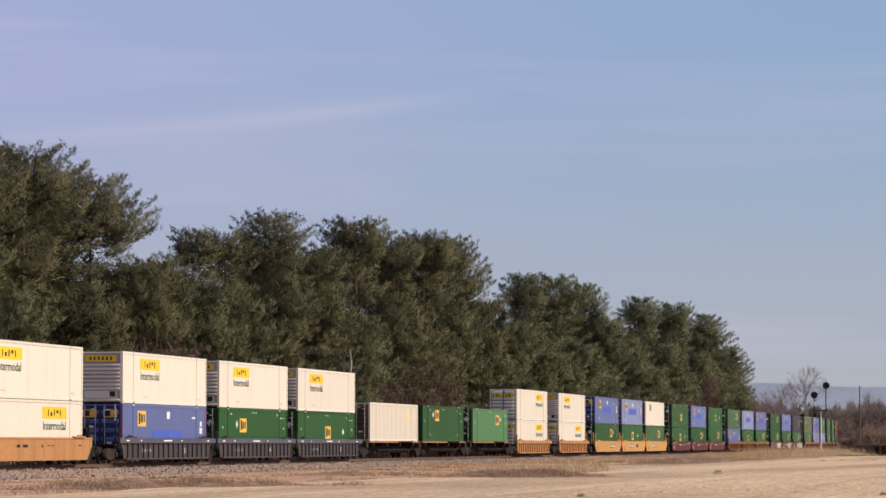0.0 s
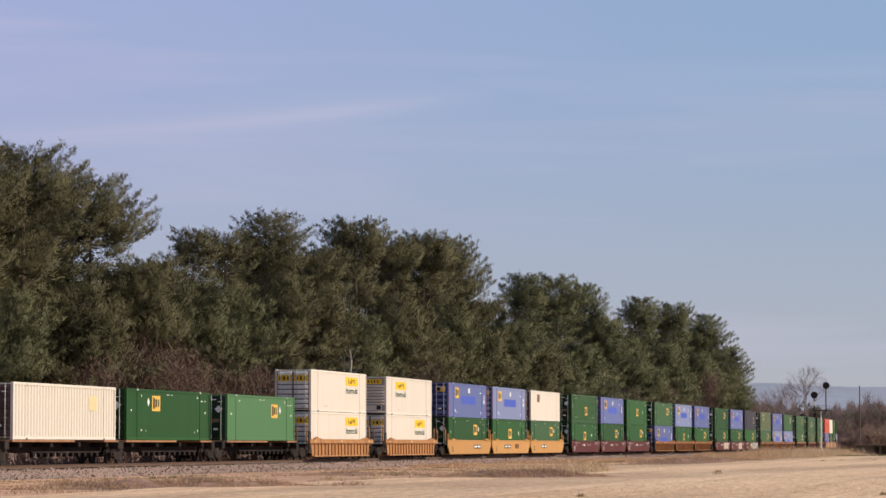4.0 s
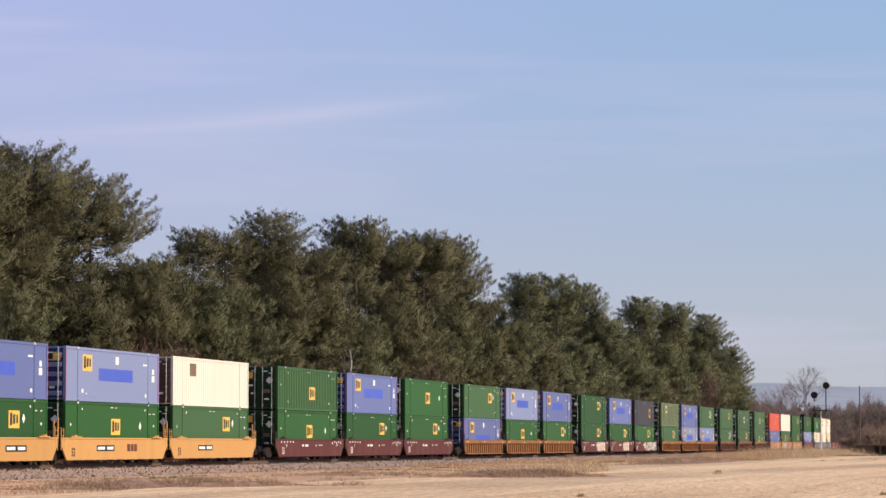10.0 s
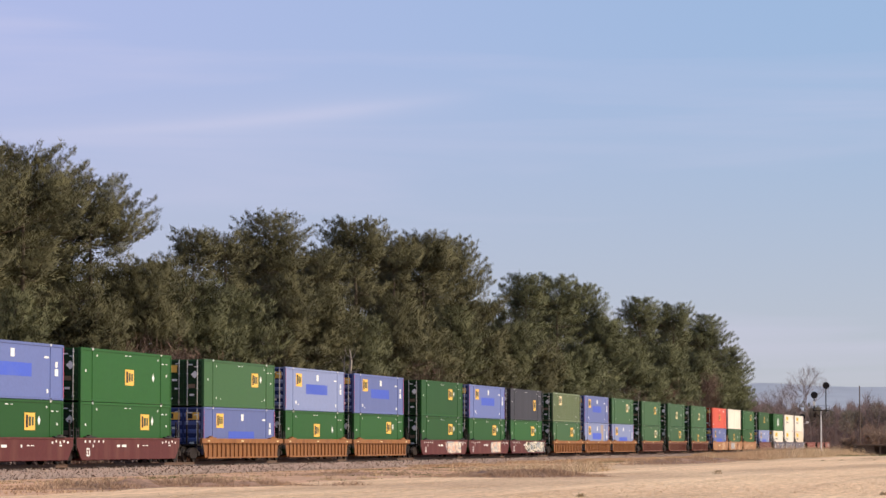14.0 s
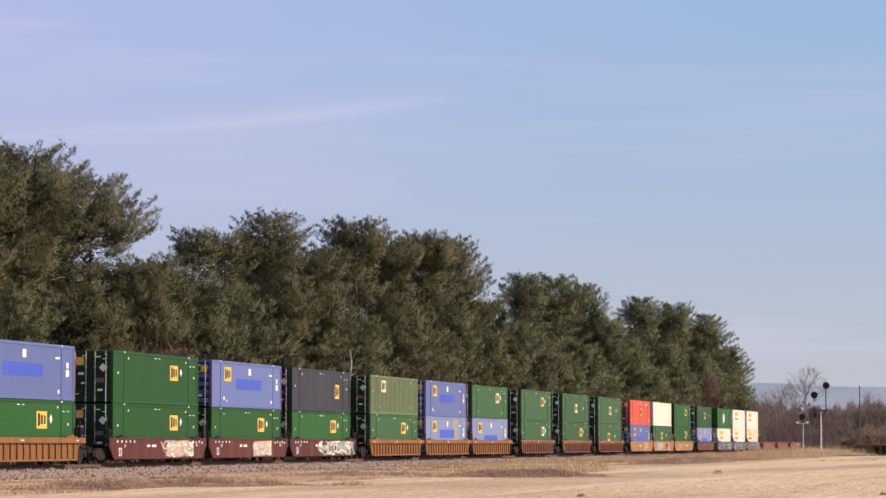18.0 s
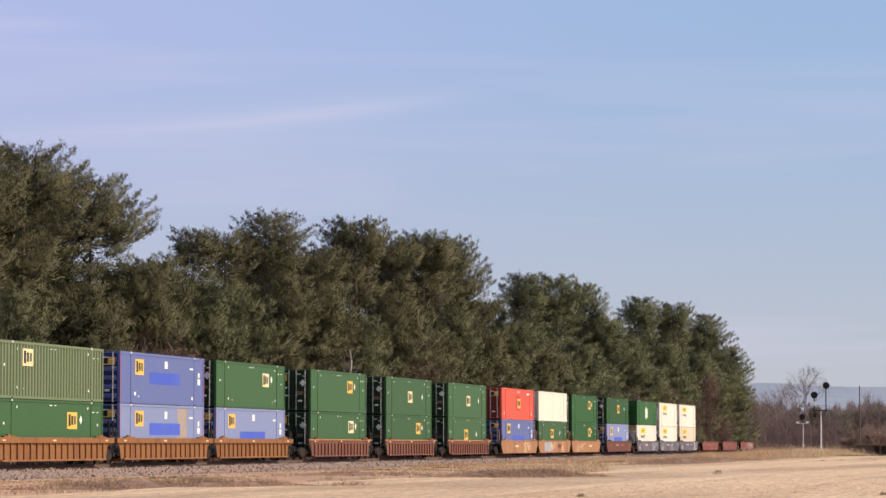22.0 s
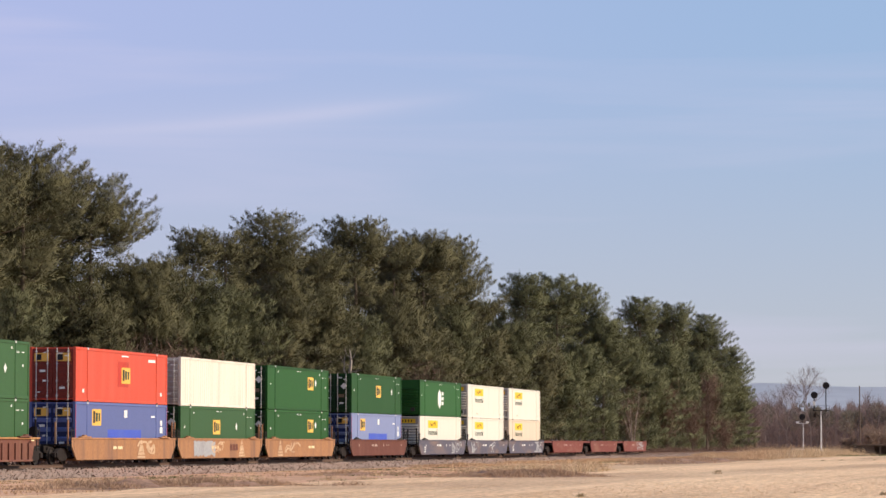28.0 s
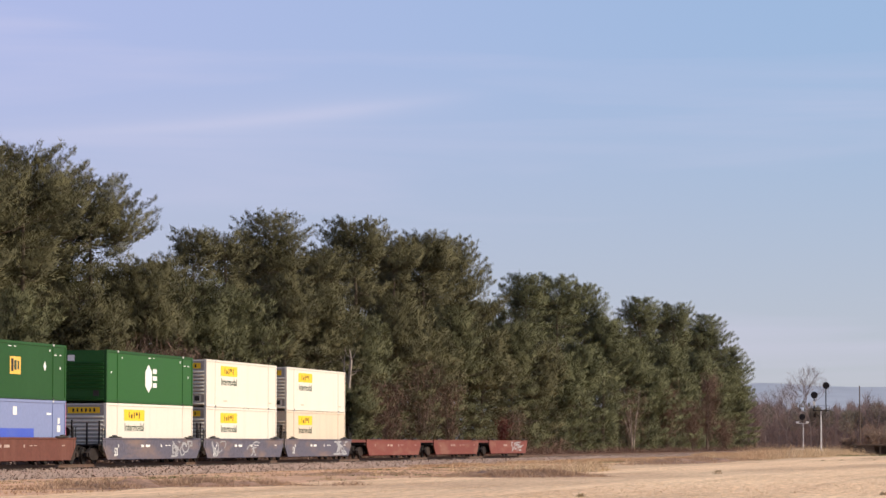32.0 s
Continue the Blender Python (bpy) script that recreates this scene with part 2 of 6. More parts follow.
CAR = {
    "grimy_slate": material("dark_slate_car_paint", (0.060, 0.052, 0.060), 0.75, streak=True, vary=0.15, dirt=0.4, dirt_rgb=(0.105, 0.075, 0.062), bump=0.2),
    "tan": material("tan_car_paint", (0.44, 0.215, 0.085), 0.65, streak=True, vary=0.10, dirt=0.30, dirt_rgb=(0.30, 0.15, 0.075), bump=0.15),
    "slate": material("slate_car_paint", (0.085, 0.085, 0.125), 0.65, streak=True, vary=0.12, dirt=0.35, dirt_rgb=(0.15, 0.115, 0.105), bump=0.15),
    "rust_tan": material("rusty_tan_car_paint", (0.42, 0.21, 0.085), 0.7, streak=True, vary=0.15, dirt=0.4, dirt_rgb=(0.26, 0.11, 0.05), bump=0.2),
    "yellow": material("yellow_car_paint", (0.54, 0.285, 0.095), 0.6, streak=True, vary=0.06, dirt=0.20, dirt_rgb=(0.42, 0.22, 0.09), bump=0.1),
    "maroon": material("maroon_car_paint", (0.100, 0.027, 0.026), 0.65, streak=True, vary=0.10, dirt=0.25, dirt_rgb=(0.17, 0.075, 0.055), bump=0.12),
    "orange": material("rusty_orange_car_paint", (0.26, 0.115, 0.045), 0.7, streak=True, vary=0.16, dirt=0.45, dirt_rgb=(0.17, 0.070, 0.032), bump=0.2),
    "brown": material("brown_car_paint", (0.165, 0.066, 0.046), 0.7, streak=True, vary=0.14, dirt=0.35, dirt_rgb=(0.22, 0.12, 0.08), bump=0.2),
    "old_tan": material("faded_tan_car_paint", (0.37, 0.185, 0.09), 0.7, streak=True, vary=0.12, dirt=0.45, dirt_rgb=(0.22, 0.12, 0.08), bump=0.15),
    "chestnut": material("chestnut_car_paint", (0.135, 0.050, 0.036), 0.7, streak=True, vary=0.12, dirt=0.3, dirt_rgb=(0.19, 0.085, 0.06), bump=0.15),
    "weathered": material("weathered_grey_car_paint", (0.105, 0.098, 0.128), 0.7, streak="blotch", coarse=1.1, vary=0.22, dirt=0.30, dirt_rgb=(0.27, 0.18, 0.13), bump=0.15),
    "brick": material("brick_red_car_paint", (0.185, 0.055, 0.043), 0.7, streak="blotch", coarse=1.0, vary=0.15, dirt=0.3, dirt_rgb=(0.27, 0.15, 0.105), bump=0.15),
}
M_GRAFFITI = [material("pale_spray_paint", (0.70, 0.62, 0.48), 0.6, vary=0.15, dirt=0.2, dirt_rgb=(0.5, 0.3, 0.2), bump=0),
              material("grey_spray_paint", (0.36, 0.36, 0.37), 0.6, vary=0.15, dirt=0.2, bump=0),
              material("dark_spray_paint", (0.05, 0.07, 0.05), 0.6, vary=0.15, dirt=0.2, bump=0),
              material("rose_spray_paint", (0.60, 0.36, 0.26), 0.6, vary=0.15, dirt=0.2, bump=0),
              material("tan_spray_paint", (0.58, 0.40, 0.25), 0.6, vary=0.2, dirt=0.35, dirt_rgb=(0.40, 0.22, 0.12), bump=0)]
M_NEEDLES = [leafy("pine_needles", (0.062, 0.058, 0.028), (0.186, 0.168, 0.084), through_light=0.22, blade_vary=0.05, spread=0.8),
             leafy("deep_green_pine_needles", (0.069, 0.072, 0.034), (0.198, 0.199, 0.099), through_light=0.22, blade_vary=0.05, spread=0.8),
             leafy("young_pine_needles", (0.064, 0.065, 0.030), (0.186, 0.182, 0.091), through_light=0.22, blade_vary=0.05, spread=0.8)]
M_BARK = material("pine_bark", (0.14, 0.105, 0.08), 0.9, vary=0.3, fine=9, dirt=0.3, bump=0.6)
M_DEAD = material("bleached_dead_wood", (0.38, 0.32, 0.27), 0.9, vary=0.2, fine=9, dirt=0.3, bump=0.4)
M_TWIGS = leafy("bare_twigs", (0.135, 0.080, 0.060), (0.225, 0.145, 0.108), 0.85, 0.05)
# Far woods: distance haze is painted in as paler, flatter colours.
M_FAR_TWIGS = leafy("hazy_far_twigs", (0.245, 0.182, 0.167), (0.285, 0.215, 0.195), 0.9, 0.5, 0.10)
M_FAR_TRUNKS = leafy("hazy_far_trunk_bark", (0.18, 0.14, 0.13), (0.26, 0.21, 0.195), 0.9, 0.4, 0.6)
M_FAR_NEEDLES = leafy("hazy_far_needles", (0.19, 0.172, 0.14), (0.225, 0.20, 0.16), 0.9, 0.45, 0.10)
M_RED_LEAVES = leafy("dry_red_leaves", (0.11, 0.030, 0.026), (0.17, 0.06, 0.045), 0.8, 0.2)
M_DRY_GRASS = leafy("dry_grass", (0.49, 0.320, 0.195), (0.75, 0.535, 0.335), 0.8, 0.25)
M_GREEN_GRASS = leafy("green_grass", (0.12, 0.13, 0.05), (0.24, 0.22, 0.10), 0.8, 0.25)
M_STUBBLE = leafy("maize_stubble", (0.60, 0.42, 0.25), (0.78, 0.59, 0.39), 0.8, 0.2)
M_VERGE = material("rough_grass_soil", (0.57, 0.345, 0.235), 0.95, fine=2.2, coarse=0.13, vary=0.35, dirt=0.30, dirt_rgb=(0.31, 0.215, 0.135), bump=0.8, per_object=0)
M_BALLAST = material("crushed_stone", (0.375, 0.265, 0.22), 0.9, fine=14.0, coarse=0.22, vary=0.32, dirt=0.18, dirt_rgb=(0.20, 0.155, 0.115), bump=1.0, per_object=0)
M_TIE = material("creosoted_wood", (0.085, 0.065, 0.05), 0.9, fine=12, vary=0.3, dirt=0.3, bump=0.4)
M_RAIL = material("rusty_rail", (0.145, 0.088, 0.064), 0.7, 0.1, fine=8, vary=0.2, dirt=0.3, bump=0.1)
M_POLE = material("weathered_pole_wood", (0.12, 0.095, 0.075), 0.9, fine=8, vary=0.25, dirt=0.3, bump=0.3)
M_SILVER = material("white_mast_paint", (0.78, 0.77, 0.74), 0.5, vary=0.06, dirt=0.15, bump=0.05)
M_BLACK = material("flat_black_paint", (0.022, 0.020, 0.022), 0.7, vary=0.15, dirt=0.2, bump=0.05)
# Ridge colour is mixed towards the sky to paint the haze before it.
M_HILL = material("haze_tinted_far_hill", (0.345, 0.380, 0.460), 1.0, fine=0.02, coarse=0.004, vary=0.05, dirt=0.15, dirt_rgb=(0.33, 0.36, 0.46), bump=0, per_object=0)
M_BOARD = material("dark_shed_boards", (0.085, 0.066, 0.056), 0.9, fine=6, vary=0.25, dirt=0.3, bump=0.3)


def field_material():
    """Harvested field: straw-coloured rows along the track over bare soil, with wheel tracks and trodden patches."""
    m = bpy.data.materials.new("harvested_field")
    m.use_nodes = True
    n, l = m.node_tree.nodes, m.node_tree.links
    b = n["Principled BSDF"]
    b.inputs["Roughness"].default_value = 0.95
    co = n.new("ShaderNodeTexCoord")

    def noise_node(scale, stretch, detail=5):
        mp = n.new("ShaderNodeMapping")
        mp.inputs["Scale"].default_value = stretch
        l.new(co.outputs["Object"], mp.inputs["Vector"])
        t = n.new("ShaderNodeTexNoise")
        t.inputs["Scale"].default_value = scale
        t.inputs["Detail"].default_value = detail
        l.new(mp.outputs[0], t.inputs["Vector"])
        return t.outputs["Fac"]

    def ramp(value, lo, hi, a, c):
        r = n.new("ShaderNodeMapRange")
        r.inputs["From Min"].default_value, r.inputs["From Max"].default_value = lo, hi
        r.inputs["To Min"].default_value, r.inputs["To Max"].default_value = a, c
        l.new(value, r.inputs["Value"])
        return r.outputs[0]

    rows = ramp(noise_node(1.0, (0.02, 0.9, 1)), 0.35, 0.65, 0.0, 0.75)
    strips = ramp(noise_node(1.0, (0.009, 0.13, 1), 4), 0.46, 0.57, 0.0, 0.9)
    grain = ramp(noise_node(2.5, (0.6, 1.6, 1)), 0.3, 0.7, 0.62, 1.32)
    patches = ramp(noise_node(0.05, (0.6, 1.4, 1), 3), 0.45, 0.7, 0.0, 0.5)

    def mix(fac, a, c):
        x = n.new("ShaderNodeMix")
        x.data_type = "RGBA"
        l.new(fac, x.inputs["Factor"])
        for key, v in (("A", a), ("B", c)):
            if isinstance(v, tuple):
                x.inputs[key].default_value = (*v, 1)
            else:
                l.new(v, x.inputs[key])
        return x.outputs["Result"]

    c1 = mix(rows, (0.82, 0.565, 0.350), (0.62, 0.405, 0.25))
    c2 = mix(strips, c1, (0.50, 0.325, 0.20))
    c3 = mix(patches, c2, (0.84, 0.62, 0.40))
    h = n.new("ShaderNodeHueSaturation")
    l.new(c3, h.inputs["Color"])
    l.new(grain, h.inputs["Value"])
    l.new(h.outputs[0], b.inputs["Base Color"])
    bp = n.new("ShaderNodeBump")
    bp.inputs["Strength"].default_value, bp.inputs["Distance"].default_value = 0.3, 0.06
    l.new(noise_node(3.0, (0.5, 1.5, 1)), bp.inputs["Height"])
    l.new(bp.outputs[0], b.inputs["Normal"])
    return m


M_FIELD = field_material()


# ---- mesh helpers ----
def box(bm, x0, x1, y0, y1, z0, z1, cut=0.0):
    """A box, with its edges along x chamfered by cut."""
    v = [bm.verts.new(c) for c in ((x0, y0, z0), (x1, y0, z0), (x1, y1, z0), (x0, y1, z0), (x0, y0, z1), (x1, y0, z1), (x1, y1, z1), (x0, y1, z1))]
    faces = [bm.faces.new([v[i] for i in q]) for q in ((3, 2, 1, 0), (4, 5, 6, 7), (0, 1, 5, 4), (1, 2, 6, 5), (2, 3, 7, 6), (3, 0, 4, 7))]
    if cut:
        bmesh.ops.bevel(bm, geom=list({e for f in faces for e in f.edges}), offset=cut, segments=1, affect="EDGES", profile=0.5)


def prism(bm, outline, y0, y1):
    """A plate with the outline (x, z) from y0 to y1."""
    a = [bm.verts.new((x, y0, z)) for x, z in outline]
    c = [bm.verts.new((x, y1, z)) for x, z in outline]
    bm.faces.new(a)
    bm.faces.new(c[::-1])
    for i in range(len(a)):
        j = (i + 1) % len(a)
        bm.faces.new((a[j], a[i], c[i], c[j]))


def tube(bm, path, radii, sides=6):
    """A round bar along the points of a path."""
    rings = []
    for i, p in enumerate(path):
        p = Vector(p)
        d = (Vector(path[min(i + 1, len(path) - 1)]) - Vector(path[max(i - 1, 0)])).normalized()
        a = d.orthogonal().normalized()
        c = d.cross(a)
        rings.append([bm.verts.new(p + float(radii[i]) * (math.cos(k * math.tau / sides) * a + math.sin(k * math.tau / sides) * c)) for k in range(sides)])
    for r, q in zip(rings, rings[1:]):
        for k in range(sides):
            bm.faces.new((r[k], r[(k + 1) % sides], q[(k + 1) % sides], q[k]))
    bm.faces.new(rings[0][::-1])
    bm.faces.new(rings[-1])


MESHES = {}


def shared(key, build, mat):
    """The mesh that build(bm) makes, made once for each key."""
    if key not in MESHES:
        bm = bmesh.new()
        build(bm)
        bmesh.ops.recalc_face_normals(bm, faces=bm.faces)
        me = bpy.data.meshes.new(str(key[0] if isinstance(key, tuple) else key))
        bm.to_mesh(me)
        bm.free()
        me.materials.append(mat)
        MESHES[key] = me
    return MESHES[key]


def part(name, me, parent, label="", at=None):
    ob = new(name, me)
    ob.parent = parent
    if at is not None:
        ob.matrix_basis = at
    if label:
        tagged(ob, label=label)
    return ob


def one_off(name, build, mat, parent=None, label=""):
    bm = bmesh.new()
    build(bm)
    bmesh.ops.recalc_face_normals(bm, faces=bm.faces)
    me = bpy.data.meshes.new(name)
    bm.to_mesh(me)
    bm.free()
    me.materials.append(mat)
    ob = new(name, me)
    if parent:
        ob.parent = parent
    if label:
        tagged(ob, label=label)
    return ob


def thing(name, m, label, category, group=""):
    ob = new(name)
    ob.empty_display_size = 0.3
    ob.matrix_basis = m
    return tagged(ob, label, category, group)


def triangles(name, pts, mat, parent=None):
    """A mesh of loose triangles from an array (n, 3, 3)."""
    pts = np.ascontiguousarray(pts, dtype=np.float32)
    n = len(pts)
    me = bpy.data.meshes.new(name)
    me.vertices.add(3 * n)
    me.vertices.foreach_set("co", pts.ravel())
    me.loops.add(3 * n)
    me.loops.foreach_set("vertex_index", np.arange(3 * n, dtype=np.int32))
    me.polygons.add(n)
    me.polygons.foreach_set("loop_start", np.arange(0, 3 * n, 3, dtype=np.int32))
    me.update(calc_edges=True)
    me.materials.append(mat)
    ob = new(name, me)
    if parent:
        ob.parent = parent
    return ob


# ---- ground, field, track ----
def ring_ground():
    """One round sheet out to the horizon, finer near the track."""
    bm = bmesh.new()
    radii = [0, 40, 90, 150, 230, 340, 500, 800, 1400, 2500, 4400]
    rings = []
    for r in radii[1:]:
        rings.append([bm.verts.new((r * math.cos(k * math.tau / 72), r * math.sin(k * math.tau / 72), 0)) for k in range(72)])
    c = bm.verts.new((0, 0, 0))
    for k in range(72):
        bm.faces.new((c, rings[0][k], rings[0][(k + 1) % 72]))
        for a, b in zip(rings, rings[1:]):
            bm.faces.new((a[k], b[k], b[(k + 1) % 72], a[(k + 1) % 72]))
    me = bpy.data.meshes.new("ground")
    bm.to_mesh(me)
    bm.free()
    me.materials.append(M_VERGE)
    return me


ground = tagged(new("ground", ring_ground()), "rough dry grass and bare soil", "ground", kind="structure")


def field_edge(s):
    """Metres from the track to the edge of the ploughed field."""
    return 19 + 6 * math.exp(-((s - 80) / 26) ** 2) - 7 * math.exp(-((s - 172) / 28) ** 2) + 3 * math.exp(-((s - 215) / 18) ** 2) + 0.8 * math.sin(s * 0.21) + 0.4 * math.sin(s * 0.57)


def build_field(bm):
    cols = [[bm.verts.new((s, -o, 0.02 + 0.05 * min(1, i))) for i, o in enumerate((field_edge(s), field_edge(s) + 1.5, 40, 60, 90, 140, 260))] for s in np.arange(-160, 400.1, 4)]
    for a, b in zip(cols, cols[1:]):
        for k in range(len(a) - 1):
            bm.faces.new((a[k], b[k], b[k + 1], a[k + 1]))


field = tagged(one_off("field", build_field, M_FIELD), "harvested straw-coloured maize field with stubble rows", "field", kind="structure")
field.matrix_basis = line_pose(0, 0)

STATIONS = [s for s in np.arange(-640, 470, 15)] + [s for s in np.arange(470, 1200, 6)]


def sweep(section):
    """Builds the section, points (metres right of the track, height), along the whole line."""
    def build(bm):
        rows = [[bm.verts.new(beside(s, o, z)) for o, z in section] for s in STATIONS]
        for a, b in zip(rows, rows[1:]):
            for k in range(len(a) - 1):
                bm.faces.new((a[k], a[k + 1], b[k + 1], b[k]))
    return build


ballast = tagged(one_off("ballast", sweep([(-4.0, -0.03), (-1.9, 0.40), (1.9, 0.40), (3.9, -0.03)]), M_BALLAST), "grey crushed stone bed of the railway", "ballast", kind="structure")
track = tagged(new("track"), "single railway track of rusty steel rails", "railway track", kind="structure")
for side in (-1, 1):
    c = side * 0.755
    prof = [(-0.07, -0.16), (-0.07, -0.14), (-0.01, -0.12), (-0.01, -0.045), (-0.036, -0.035), (-0.036, 0.0), (0.036, 0.0), (0.036, -0.035), (0.01, -0.045), (0.01, -0.12), (0.07, -0.14), (0.07, -0.16)]
    one_off("rail", sweep([(c + o, RAIL_TOP + z) for o, z in prof]), M_RAIL, track)
tie_mesh = shared("sleeper", lambda bm: box(bm, -0.11, 0.11, -1.3, 1.3, 0.30, 0.455, 0.012), M_TIE)


def build_far_ties(bm):
    for k in range(330):
        m = line_pose(-60 - 0.56 * k if k < 90 else 120 + 0.56 * (k - 90), 0)
        b2 = [(-0.11, -1.3), (0.11, -1.3), (0.11, 1.3), (-0.11, 1.3)]
        top = [bm.verts.new(m @ Vector((x, y, 0.455))) for x, y in b2]
        low = [bm.verts.new(m @ Vector((x, y, 0.30))) for x, y in b2]
        bm.faces.new(top)
        for i in range(4):
            bm.faces.new((top[i], low[i], low[(i + 1) % 4], top[(i + 1) % 4]))


tagged(one_off("far_sleepers", build_far_ties, M_TIE, track), kind="stuff")

# far wooded ridge, its haze put into the blue-grey colour
def build_hill(bm):
    r0 = random.Random(3)
    prev = None
    for k in range(0, 281):
        a = radians(-30 + k * 0.3)
        d = 4200
        h = 85 + 5 * math.sin(k * 0.075 + 1) + 2.5 * math.sin(k * 0.31 + 2) + 1.2 * math.sin(k * 0.9) + r0.uniform(-0.6, 0.6)
        x, y = d * math.sin(a), d * math.cos(a)
        cur = [bm.verts.new((x * 0.93, y * 0.93, 0)), bm.verts.new((x * 1.12, y * 1.12, h * 1.12)), bm.verts.new((x * 1.13, y * 1.13, 0))]
        if prev:
            for i in range(2):
                bm.faces.new((prev[i], cur[i], cur[i + 1], prev[i + 1]))
        prev = cur


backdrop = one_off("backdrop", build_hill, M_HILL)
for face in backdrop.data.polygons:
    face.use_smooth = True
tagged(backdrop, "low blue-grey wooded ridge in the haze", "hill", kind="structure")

# ---- the train ----
HALF, DEEP, TALL = 8.075, 1.295, 2.896     # a 53 ft container: half length, half width, height
FONT_MESHES = {}


def lettering(text, size, mat):
    """A flat mesh of the words in the built-in font, standing upright and facing -y."""
    key = (text, size, mat.name)
    if key not in FONT_MESHES:
        cu = bpy.data.curves.new("lettering", "FONT")
        cu.body, cu.size, cu.align_x, cu.align_y, cu.resolution_u = text, size, "CENTER", "CENTER", 2
        cu.offset = 0.014
        ob = new("lettering_source", cu)
        me = bpy.data.meshes.new_from_object(ob.evaluated_get(bpy.context.evaluated_depsgraph_get()))
        bpy.data.objects.remove(ob)
        me.transform(pose(0, 0, 0, 90, 0, 0))
        me.materials.clear()
        me.materials.append(mat)
        FONT_MESHES[key] = me
    return FONT_MESHES[key]


def plate(key, w, h, mat, thick=0.006):
    return shared((key, w, h, mat.name), lambda bm: box(bm, -w / 2, w / 2, -thick, 0, -h / 2, h / 2), mat)


def build_smooth_body(bm):
    box(bm, -HALF + 0.05, HALF - 0.05, -DEEP + 0.035, DEEP - 0.035, 0.10, TALL - 0.05)
    box(bm, -HALF + 0.3, HALF - 0.3, -DEEP + 0.12, DEEP - 0.12, TALL - 0.05, TALL - 0.02)


def build_ribbed_body(bm, deep=0.06):
    """Corrugated side walls: a trapezoid wave along x."""
    wave, x, k = [], -HALF + 0.1, 0
    step = (2 * HALF - 0.2) / 36
    for i in range(36):
        x0 = -HALF + 0.1 + i * step
        wave += [(x0, 0.0), (x0 + step * 0.42, 0.0), (x0 + step * 0.55, deep), (x0 + step * 0.87, deep)]
    wave.append((HALF - 0.1, 0.0))
    for sgn in (-1, 1):
        lo = [bm.verts.new((x, sgn * (DEEP - 0.02 - d), 0.12)) for x, d in wave]
        hi = [bm.verts.new((x, sgn * (DEEP - 0.02 - d), TALL - 0.06)) for x, d in wave]
        for a in range(len(wave) - 1):
            bm.faces.new((lo[a], lo[a + 1], hi[a + 1], hi[a]))
    box(bm, -HALF + 0.06, HALF - 0.06, -DEEP + 0.15, DEEP - 0.15, 0.10, TALL - 0.05)


def build_long_rail(bm):
    box(bm, -HALF + 0.12, HALF - 0.12, 0, 0.09, -0.07, 0.07, 0.01)


def build_post(bm):
    box(bm, 0, 0.16, 0, 0.16, 0, TALL, 0.012)


def build_lift_post(bm):
    box(bm, -0.045, 0.045, 0, 0.05, 0.04, TALL - 0.01)


def build_casting(bm):
    box(bm, -0.11, 0.11, -0.012, 0.10, -0.06, 0.06, 0.01)


def build_door(bm):
    box(bm, 0, 0.05, -0.56, 0.56, 0.16, TALL - 0.12)


def build_door_rib(bm):
    prism(bm, [(0.0, -0.12), (-0.03, -0.10), (-0.05, 0.06), (0.0, 0.12)], -0.50, 0.50)


def build_rod(bm):
    tube(bm, [(0, 0, 0.05), (0, 0, TALL - 0.05)], [0.024, 0.024], 6)
    for z in (0.3, 1.1, 2.0, 2.65):
        box(bm, -0.03, 0.03, -0.05, 0.05, z - 0.03, z + 0.03)


def build_nose(bm):
    box(bm, 0, 0.04, -DEEP + 0.16, DEEP - 0.16, 0.12, TALL - 0.1)


def build_nose_rib(bm):
    prism(bm, [(0.0, -0.05), (-0.07, -0.035), (-0.09, 0.02), (0.0, 0.09)], -DEEP + 0.17, DEEP - 0.17)


def build_diamond(bm):
    prism(bm, [(0, -0.25), (0.22, 0), (0, 0.25), (-0.22, 0)], -0.006, 0)


def build_hex(bm):
    prism(bm, [(-0.62, 0.42), (0, 0.80), (0.62, 0.42), (0.62, -0.42), (0, -0.80), (-0.62, -0.42)], -0.006, 0)


SIDE = -DEEP + 0.034     # face of the near side wall


def side_pose(fx, fz, proud=0.0):
    """A place on the near side wall, by fractions of its length and of its height from the top."""
    return pose(-HALF + 2 * HALF * fx, SIDE - proud, TALL * (1 - fz))


def emblem(box_ob, fx, fz, panel_mat=None, w=1.55, h=0.88, proud=0.0):
    panel = part("logo_panel", plate("logo_panel", w, h, panel_mat or M_YELLOW), box_ob, "yellow rectangular emblem with dark shapes", side_pose(fx, fz, proud))
    for dx, bw, bh in ((-0.28, 0.20, 0.72), (0.0, 0.22, 0.54), (0.28, 0.16, 0.50)):
        part("emblem_shape", plate("emblem_block", w * bw, h * bh, M_INK if dx < 0 else M_INK_GREEN), panel, "dark block", pose(w * dx, -0.007, 0.02 * h))


